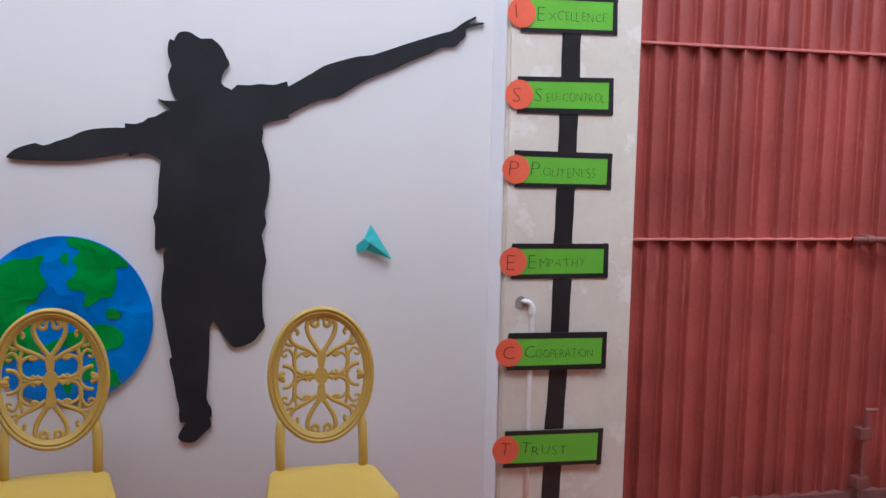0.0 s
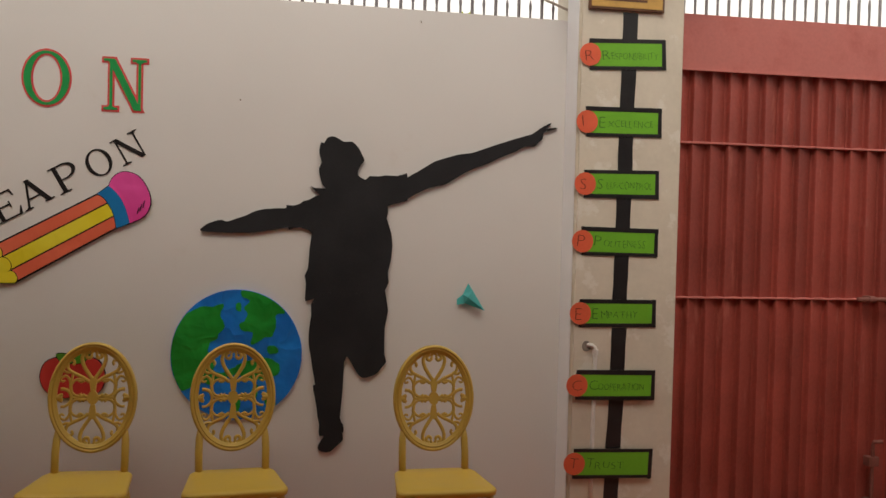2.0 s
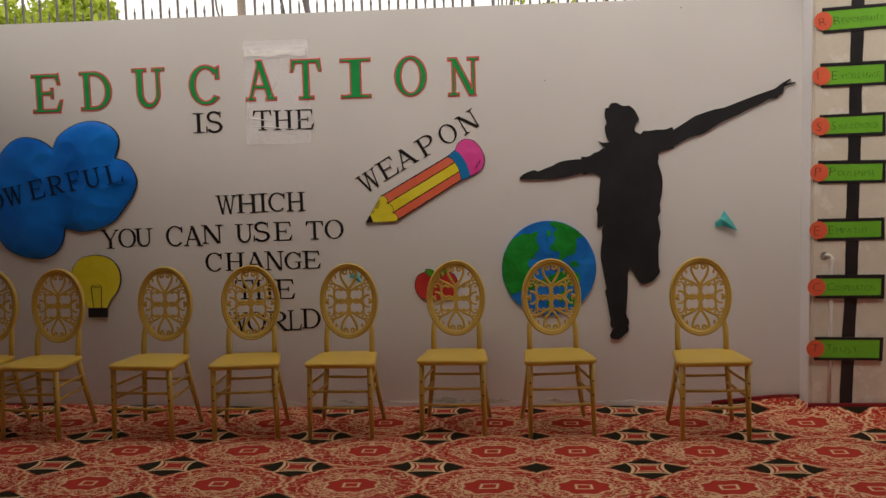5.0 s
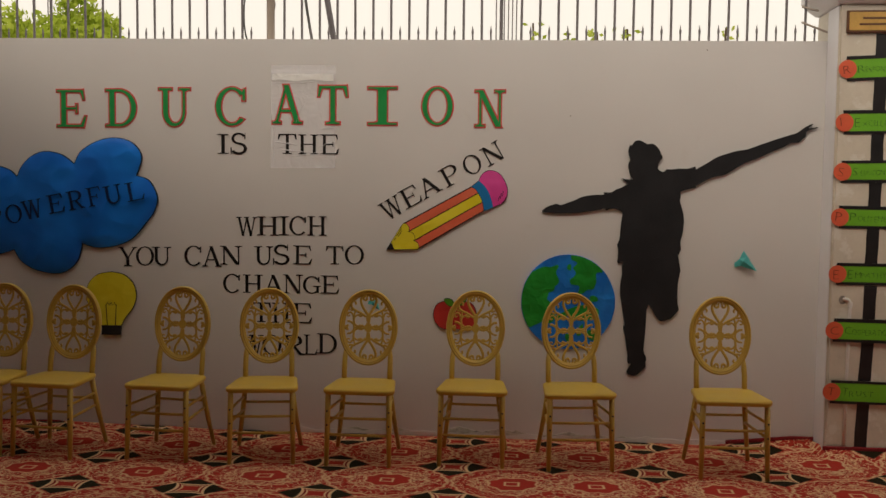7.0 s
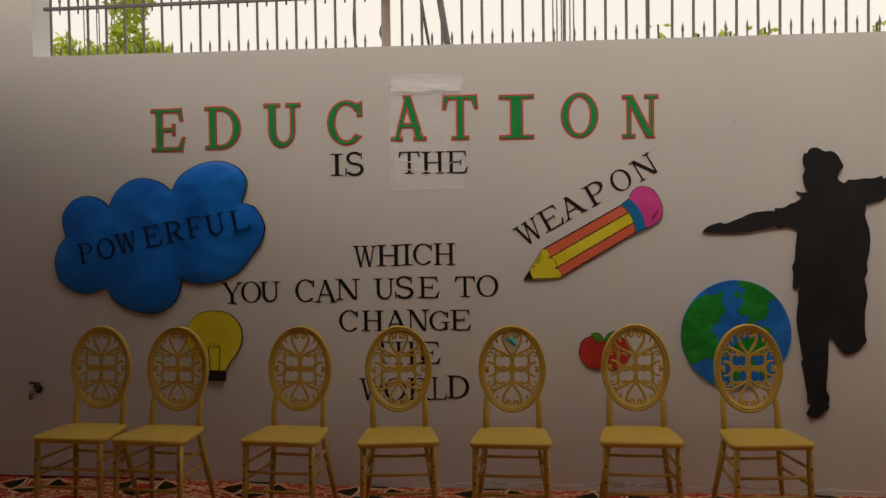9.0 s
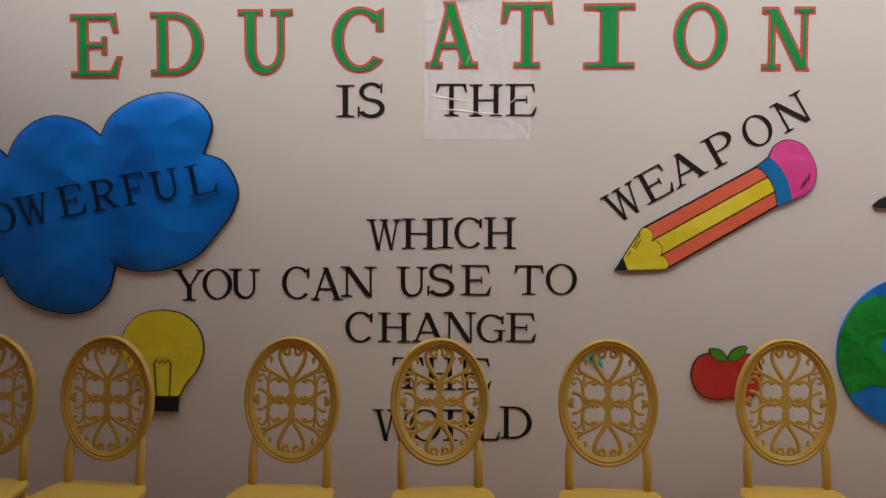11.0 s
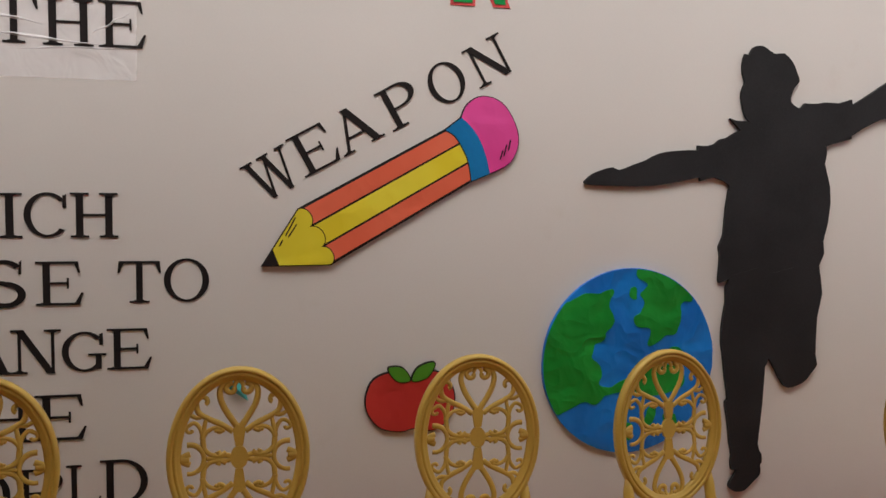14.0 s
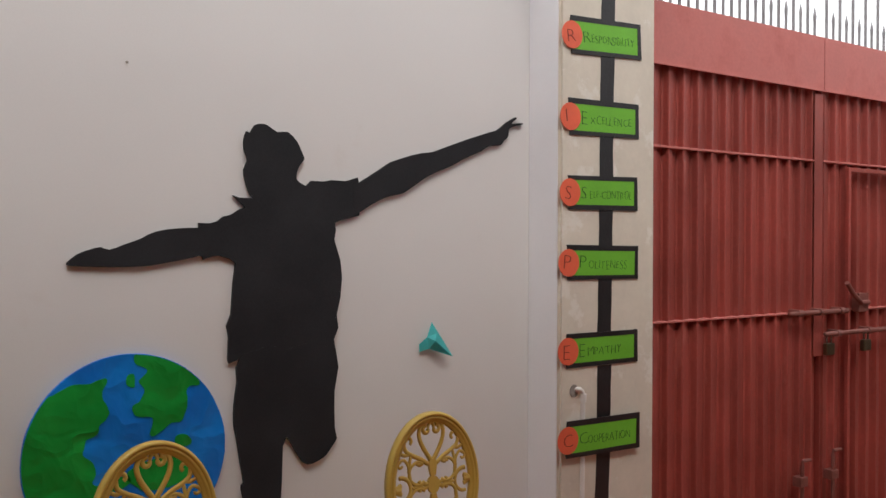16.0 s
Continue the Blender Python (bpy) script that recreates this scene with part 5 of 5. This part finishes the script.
stripe = base("tape_stripe", 0.44, -0.186, G)
tagged(stripe, "black tape stripe running down the pillar behind the signs", "tape")
for z0, z1, xa, xb in ((0.0, 0.37, -0.025, -0.012), (0.51, 0.75, -0.012, 0.0), (0.89, 1.10, 0.0, 0.002), (1.235, 1.45, 0.0, 0.006), (1.58, 1.73, 0.006, 0.008), (1.86, 2.03, 0.008, 0.010), (2.16, 2.35, 0.010, 0.014), (2.49, 2.62, 0.014, 0.016)):
    left, right = [], []
    for i in range(7):
        u = i / 6
        z = z0 - G + (z1 - z0) * u
        c = xa + (xb - xa) * u
        left.append((c - 0.037 + 0.004 * noise.noise(Vector((z * 9, 0, 0))), z))
        right.append((c + 0.037 + 0.004 * noise.noise(Vector((z * 9, 5, 0))), z))
    part("strip", add_prism(bmesh.new(), left + right[::-1], -0.0026, -0.0003), M_TAPE_BLACK, stripe)

plaque = base("framed_plaque", 0.43, -0.187, 2.692)
tagged(plaque, "small framed gold plaque with worn writing at the pillar top", "plaque")
box_part("frame", M_FRAME, plaque, -0.19, 0.19, -0.016, 0.0, -0.066, 0.066, 0.004)
box_part("panel", M_GOLDPAPER, plaque, -0.178, 0.178, -0.019, -0.0165, -0.054, 0.054, 0.001)
for zz, x0, x1 in ((0.018, -0.10, 0.12), (-0.018, -0.12, 0.10)):
    box_part("text_bar", M_FRAME, plaque, x0, x1, -0.0202, -0.0193, zz - 0.006, zz + 0.006)

pipe = base("water_pipe", 0.325, -0.1885, G)
tagged(pipe, "thin white plastic water pipe with an elbow on the pillar", "pipe")
bm = bmesh.new()
add_tube(bm, [(-0.006, 0, 0.0), (-0.003, 0, 0.5), (0.0, 0, 0.93), (0.0, 0, 0.955), (-0.004, 0, 0.972), (-0.016, 0.0, 0.983), (-0.03, -0.004, 0.985), (-0.042, 0.012, 0.985)], 0.0108, 12)
part("tube", bm, M_PVC, pipe, smooth_shade=True)
for zz in (0.935,):
    bm = add_tube(bmesh.new(), [(0, 0, zz), (0, 0, zz + 0.03)], 0.0150, 12)
    part("collar", bm, M_PVC, pipe)
bm = bmesh.new()
pts = [(-0.045 + 0.022 * math.cos(a) * (1 + 0.4 * noise.noise(Vector((math.cos(a) * 2, math.sin(a) * 2, 0)))), 0.98 + 0.026 * math.sin(a)) for a in np.linspace(0, 2 * math.pi, 17)[:-1]]
add_prism(bm, pts, -0.0005, 0.006)
part("wall_hole", bm, M_HOLEPATCH, pipe, "rough broken mortar round the pipe")

tap = base("wall_tap", -5.575, 0.0, 0.60)
tagged(tap, "dull dark brass garden tap on the wall", "tap")
bm = add_tube(bmesh.new(), [(0, 0, 0), (0, -0.05, 0), (0, -0.075, -0.008), (0, -0.09, -0.03), (0, -0.092, -0.05)], [0.014, 0.014, 0.013, 0.012, 0.012], 10)
part("body", bm, M_LOCK, tap, smooth_shade=True)
bm = add_tube(bmesh.new(), [(0, 0.0, 0), (0, -0.006, 0)], 0.028, 14)
part("flange", bm, M_LOCK, tap)
bm = add_tube(bmesh.new(), [(0, -0.045, 0.01), (0, -0.045, 0.04)], 0.008, 8)
add_tube(bm, [(-0.035, -0.045, 0.044), (0.035, -0.045, 0.044)], 0.007, 8)
part("handle", bm, M_LOCK, tap)


# ---- chairs ----
def scroll(bm, pts, r=0.0042, mirror_z=False):
    pts = curve_pts(pts, 5)
    n = len(pts)
    for sx in (1, -1):
        for sz in ((1, -1) if mirror_z else (1,)):
            radii = [1.28 * r * (1.0 - 0.25 * (i / n)) for i in range(n)]
            add_tube(bm, [(sx * x, 0, sz * z) for x, z in pts], radii, 6, 0.6)


def spiral(cx, cz, r0, r1, a0, a1, n=7):
    return [(cx + (r0 + (r1 - r0) * i / (n - 1)) * math.cos(radians(a0 + (a1 - a0) * i / (n - 1))), cz + (r0 + (r1 - r0) * i / (n - 1)) * math.sin(radians(a0 + (a1 - a0) * i / (n - 1)))) for i in range(n)]


def chair():
    """Local frame: floor at 0, the seat's front edge towards -y."""
    th = base("banquet_chair", 0, 0, 0)
    tagged(th, "golden resin banquet chair with an oval scrollwork back on the carpet", "chair", "chairs along the wall")
    SEAT = 0.455
    yf, yb = -0.185, 0.175
    # seat: rounded trapezoid with a soft edge
    plan = []
    for cx, cy, r, a0 in ((0.164, yf + 0.048, 0.048, -90), (0.116, yb - 0.068, 0.068, 0), (-0.116, yb - 0.068, 0.068, 90), (-0.164, yf + 0.048, 0.048, 180)):
        for i in range(7):
            a = radians(a0 + 15 * i)
            plan.append((cx + r * math.cos(a), cy + r * math.sin(a)))
    bm = bmesh.new()
    rings = []
    for z, k in ((SEAT - 0.032, 0.96), (SEAT - 0.026, 0.99), (SEAT - 0.012, 1.0), (SEAT - 0.004, 0.985), (SEAT, 0.94), (SEAT - 0.003, 0.6)):
        rings.append([bm.verts.new((x * k, y * k, z)) for x, y in plan])
    for a, b in zip(rings, rings[1:]):
        for i in range(len(plan)):
            bm.faces.new((a[i], a[(i + 1) % len(plan)], b[(i + 1) % len(plan)], b[i]))
    bm.faces.new(rings[-1])
    bm.faces.new(rings[0][::-1])
    part("seat", bm, M_SEAT, th, "smooth yellow-gold seat", smooth_shade=True)
    # legs
    for s in (-1, 1):
        bm = add_tube(bmesh.new(), [(s * 0.180, yf + 0.030, SEAT - 0.03), (s * 0.182, yf + 0.022, 0.25), (s * 0.186, yf + 0.008, 0.0)], [0.0165, 0.0165, 0.0125], 10)
        leg = part("front_leg", bm, M_CHAIR, th, smooth_shade=True)
        for zz in (0.325, 0.243):
            part("screw", add_tube(bmesh.new(), [(s * 0.182, yf + 0.008, zz), (s * 0.182, yf + 0.003, zz)], 0.0055, 8), M_HOLE, leg)
        bm = add_tube(bmesh.new(), [(s * 0.140, yb - 0.03, SEAT - 0.02), (s * 0.160, yb - 0.003, 0.25), (s * 0.195, yb + 0.040, 0.0)], [0.0165, 0.0160, 0.0120], 10)
        part("back_leg", bm, M_CHAIR, th, smooth_shade=True)
        bm = add_tube(bmesh.new(), [(s * 0.142, yb - 0.028, SEAT - 0.03), (s * 0.143, yb - 0.014, 0.53), (s * 0.141, yb + 0.000, 0.59), (s * 0.143, yb + 0.007, 0.632)], [0.0165, 0.0165, 0.0160, 0.006], 10)
        part("back_post", bm, M_CHAIR, th, smooth_shade=True)
        for zf, zb in ((0.325, 0.325), (0.243, 0.246)):
            bm = add_tube(bmesh.new(), [(s * 0.182, yf + 0.026, zf), (s * 0.153, yb - 0.008, zb)], 0.0085, 8)
            part("side_stretcher", bm, M_CHAIR, th, smooth_shade=True)
    for x0, y, z in ((0.181, yf + 0.023, 0.282), (0.183, yf + 0.019, 0.184), (0.150, yb - 0.012, 0.292)):
        bm = add_tube(bmesh.new(), [(-x0, y, z), (0, y, z - 0.002), (x0, y, z)], 0.0085, 8)
        part("stretcher", bm, M_CHAIR, th, smooth_shade=True)
    # oval back: ring with a stepped face
    yo, zc = yb + 0.017, 0.767
    A, B = 0.184, 0.237
    prof = ((0.0, 0.010), (0.0, -0.006), (0.004, -0.014), (0.010, -0.016), (0.0135, -0.013), (0.0150, -0.010), (0.0165, -0.010), (0.018, -0.012), (0.0225, -0.012), (0.0250, -0.009), (0.027, -0.007), (0.034, -0.006), (0.037, 0.0), (0.035, 0.010))
    bm = bmesh.new()
    n = 72
    rings = []
    for i in range(n):
        a = 2 * math.pi * i / n
        rings.append([bm.verts.new(((A - d) * math.cos(a), y, (B - d) * math.sin(a))) for d, y in prof])
    for i in range(n):
        a, b = rings[i], rings[(i + 1) % n]
        for k in range(len(prof)):
            bm.faces.new((a[k], b[k], b[(k + 1) % len(prof)], a[(k + 1) % len(prof)]))
    o = part("back_frame", bm, M_CHAIR, th, "moulded golden oval rim", smooth_shade=True)
    o.matrix_basis = pose(0, yo, zc, -4.5)
    # scrollwork
    bm = bmesh.new()
    add_prism(bm, [(0.023 * math.cos(a), 0.030 * math.sin(a)) for a in np.linspace(0, 2 * math.pi, 25)[:-1]], -0.0050, 0.005)
    add_prism(bm, [(-0.010, 0.03), (0.010, 0.03), (0.017, 0.075), (0.006, 0.085), (-0.006, 0.085), (-0.017, 0.075)], -0.005, 0.005)
    add_prism(bm, [(-0.010, -0.03), (0.010, -0.03), (0.017, -0.08), (0.006, -0.092), (-0.006, -0.092), (-0.017, -0.08)], -0.005, 0.005)
    boss = part("boss", bm, M_CHAIR, th, "flat golden oval boss")
    boss.matrix_basis = pose(0, yo + 0.001, zc - 0.002, -4.5)
    bm = bmesh.new()
    heart = [(0.003, 0.078), (0.022, 0.105), (0.042, 0.140), (0.049, 0.172), (0.038, 0.196), (0.018, 0.198)] + spiral(0.019, 0.181, 0.016, 0.006, 80, -220, 8)[1:]
    scroll(bm, heart, 0.0068, True)
    scroll(bm, [(0.0, 0.204), (0.008, 0.197), (0.012, 0.186)], 0.0055, True)
    branch = [(0.016, 0.068), (0.045, 0.088), (0.082, 0.106), (0.103, 0.122), (0.108, 0.146)] + spiral(0.090, 0.148, 0.018, 0.007, 0, 235, 7)[1:]
    scroll(bm, branch, 0.0063, True)
    scroll(bm, [(0.090, 0.112), (0.108, 0.108), (0.126, 0.118)], 0.0055, True)
    # four round loops beside the boss
    scroll(bm, spiral(0.056, 0.043, 0.037, 0.037, -128, 118, 12) , 0.0056, True)
    scroll(bm, [(0.038, 0.075), (0.050, 0.069), (0.056, 0.074), (0.063, 0.070)], 0.0054, True)
    scroll(bm, [(0.014, 0.0), (0.035, 0.0073), (0.052, 0.002), (0.085, 0.0)], 0.0060, True)
    scroll(bm, [(0.055, 0.018), (0.052, 0.008), (0.060, 0.0)], 0.0059, True)
    # outer C scrolls and curls against the rim
    scroll(bm, spiral(0.127, 0.0, 0.038, 0.038, 82, 278, 11), 0.0061, False)
    scroll(bm, [(0.150, 0.0), (0.134, 0.010), (0.124, 0.014)], 0.0076, True)
    scroll(bm, [(0.150, 0.0), (0.126, 0.0)], 0.0098, False)
    scroll(bm, [(0.089, 0.028), (0.092, 0.055), (0.098, 0.078), (0.112, 0.094), (0.128, 0.088)] + spiral(0.124, 0.078, 0.011, 0.0061, 60, -170, 6)[1:], 0.0048, True)
    scroll(bm, [(0.094, 0.050), (0.090, 0.075), (0.084, 0.104)], 0.0056, True)
    o = part("scrollwork", bm, M_CHAIR, th, "pierced golden scroll ornament", smooth_shade=True)
    o.matrix_basis = pose(0, yo + 0.001, zc - 0.002, -4.5)
    return th


# centre of each seat's footprint and its turn
SEATS = ((-0.480, -0.541, 2), (-1.351, -0.477, 6.5), (-1.967, -0.465, -1), (-2.630, -0.526, 0), (-3.226, -0.541, 8), (-3.822, -0.549, -4), (-4.522, -0.567, -4), (-4.98, -0.548, -2))
first = chair()
for i, (x, y, turn) in enumerate(SEATS):
    if i == 0:
        first.matrix_basis = pose(x, y, G, 0, 0, turn)
    else:
        copy_thing(first, pose(x, y, G, 0, 0, turn))


# ---- beyond the wall ----
def tree(x, y, ground, trunk_h, radius, seed):
    rnd = random.Random(seed)
    th = base("tree", x, y, ground)
    tagged(th, "leafy sunlit green tree beyond the wall", "tree")
    bm = bmesh.new()
    add_tube(bm, [(0, 0, 0), (0.05, 0, trunk_h * .5), (0, 0.05, trunk_h)], [0.17, 0.13, 0.10], 10)
    tips = []
    for i in range(9):
        a = i * 2.4
        d = Vector((math.cos(a), math.sin(a), rnd.uniform(0.5, 1.3))).normalized()
        p0 = Vector((0, 0, trunk_h * rnd.uniform(.75, 1)))
        p2 = p0 + d * radius * rnd.uniform(.7, 1.0)
        add_tube(bm, [p0, p0.lerp(p2, .5) + Vector((0, 0, .1)), p2], [0.06, 0.04, 0.012], 6)
        tips += [p0.lerp(p2, u) for u in (.5, .75, 1.0)]
    part("trunk", bm, M_TRUNK, th, "brown trunk with spreading limbs")
    bm = bmesh.new()
    centre = Vector((0, 0, trunk_h + radius * .55))
    blobs = [(t, rnd.uniform(.35, .6)) for t in tips] + [(centre + Vector((rnd.gauss(0, .42), rnd.gauss(0, .42), rnd.gauss(0, .3))) * radius, .42) for _ in range(34)]
    for c, r in blobs:
        for _ in range(280):
            d = Vector((rnd.gauss(0, 1), rnd.gauss(0, 1), rnd.gauss(0, 1))).normalized()
            p = c + d * r * rnd.uniform(.5, 1.1)
            u = Vector((rnd.gauss(0, 1), rnd.gauss(0, 1), rnd.gauss(0, 1))).normalized()
            w = u.cross(d)
            if w.length < .1:
                continue
            w.normalize()
            s = rnd.uniform(.06, .12)
            bm.faces.new([bm.verts.new(p + u * s), bm.verts.new(p + w * s * .5), bm.verts.new(p - u * s), bm.verts.new(p - w * s * .5)])
    me = bpy.data.meshes.new("crown")
    bm.to_mesh(me)
    bm.free()
    me.materials.append(M_LEAVES)
    o = new("crown", me)
    o.parent = th
    tagged(o, "uneven crown of many small leaves")


tree(-10.95, 12.0, -0.2, 3.5, 1.75, 4)


def rebar_column(x, y, n, top, spread):
    th = base("rebar_column", x, y, -0.2)
    tagged(th, "bare steel bars rising from an unfinished concrete column", "rebar", "unfinished columns")
    box_part("column", M_CONCRETE, th, -0.2, 0.2, -0.2, 0.2, 0, 4.2, 0.01)
    for i in range(n):
        xx = -spread / 2 + spread * i / (n - 1)
        bm = add_tube(bmesh.new(), [(xx, (i % 2) * 0.25 - 0.12, 4.1), (xx * 1.05, (i % 2) * 0.25 - 0.12, top)], 0.016, 6)
        part("bar", bm, M_BAR, th)
    for zz in (4.7, 5.1):
        box_part("tie", M_BAR, th, -spread / 2, spread / 2, -0.13, -0.115, zz, zz + 0.02)


rebar_column(-1.90, 15.0, 6, 8.6, 0.46)
rebar_column(-12.6, 15.0, 8, 8.6, 1.3)

house = base("pale_house", -13.0, 32.0, -0.2)
tagged(house, "pale flat-roofed house in the hazy distance", "house")
box_part("wall", M_PALE, house, -4, 4, 0, 8, 0, 7.6, 0.02)
box_part("roof", M_PALE, house, -4.3, 4.3, -0.4, 8.2, 7.6, 7.9, 0.02)
for xx in (-2.6, 0.0, 2.6):
    for zz in (1.4, 4.6):
        box_part("window", M_GLASS, house, xx - 0.6, xx + 0.6, -0.03, 0.05, zz, zz + 1.4)

for k, (pts, rad, label) in enumerate((
        ([(-3.50, 0.30, 2.50), (-3.60, 0.30, 2.72), (-3.60, 0.30, 2.98), (-3.52, 0.30, 3.12), (-3.46, 0.30, 3.16)], 0.006, "loose grey cable looping beside the fence pole"),
        ([(-3.46, 0.28, 2.50), (-3.40, 0.28, 2.66), (-3.44, 0.28, 2.78), (-3.39, 0.28, 2.92), (-3.47, 0.28, 3.10)], 0.007, "twisted grey cable beside the fence pole"),
        ([(-3.10, 0.32, 2.45), (-3.16, 0.32, 2.80), (-3.24, 0.32, 3.25)], 0.010, "grey cable running up behind the fence"))):
    pts = list(pts) + [(pts[-1][0] * 0.5 - 3.36 * 0.5, 0.2, 3.3), (-3.36, 0.16, 3.45)]
    ob = part("cable", add_tube(bmesh.new(), curve_pts(pts, 6), rad, 7), M_WIRE, None, smooth_shade=True)
    tagged(ob, label, "cable", "cables behind the fence")
lean = part("leaning_pole", add_tube(bmesh.new(), [(-2.62, 1.1, -0.2), (-3.16, 0.6, 3.4)], 0.022, 10), M_BAR, None)
tagged(lean, "dark pole leaning behind the fence", "pole")


for x, z in ((-1.383, 2.14), (-0.537, 2.555)):
    ob = part("nail", add_tube(bmesh.new(), [(0, 0, 0), (0, -0.006, 0), (0, -0.007, 0)], [0.002, 0.002, 0.0045], 8), M_HOLEPATCH, None)
    ob.location = (x, 0.0, z)
    tagged(ob, "small dull nail head in the wall", "nail", "nails in the wall")
bm = bmesh.new()
top = [(-3.2 + 0.06 * i, G + 0.028 + 0.022 * noise.noise(Vector((i * 0.55, 0, 0))) + 0.012 * noise.noise(Vector((i * 1.9, 3, 0)))) for i in range(57)]
add_prism(bm, [(-3.2, G - 0.02), (top[-1][0], G - 0.02)] + top[::-1], -0.005, 0.002)
tagged(part("plaster_skirt", bm, M_WALL, None), "rough white plaster residue along the foot of the wall", "plaster", kind="structure")


def shrub(x, y, top, seed):
    rnd = random.Random(seed)
    th = base("shrub", x, y, -0.2)
    tagged(th, "thin leafy shrub tip rising beyond the wall", "shrub", "shrubs beyond the wall")
    h = top + 0.2
    bend = rnd.uniform(-0.12, 0.12)
    pts = [(0, 0, 0), (bend * 0.3, 0.02, h * 0.5), (bend, 0.0, h)]
    part("stem", add_tube(bmesh.new(), curve_pts(pts, 5), 0.008, 6), M_TRUNK, th)
    bm = bmesh.new()
    for i in range(26):
        z = h - rnd.random() ** 1.5 * 0.7
        p = Vector((bend * z / h + rnd.gauss(0, .045), rnd.gauss(0, .05), z))
        u = Vector((rnd.gauss(0, 1), rnd.gauss(0, .5), rnd.gauss(0.3, 1))).normalized()
        w = u.cross(Vector((0, 1, 0.2))).normalized()
        k = rnd.uniform(.022, .04)
        bm.faces.new([bm.verts.new(p + u * k), bm.verts.new(p + w * k * .45), bm.verts.new(p - u * k), bm.verts.new(p - w * k * .45)])
    part("foliage", bm, M_LEAVES, th)


for x, top, seed in ((-1.51, 3.02, 1), (-1.42, 2.94, 2), (-1.02, 2.95, 3), (-0.78, 2.97, 4), (-0.10, 2.98, 5)):
    shrub(x, 1.5, top, seed)
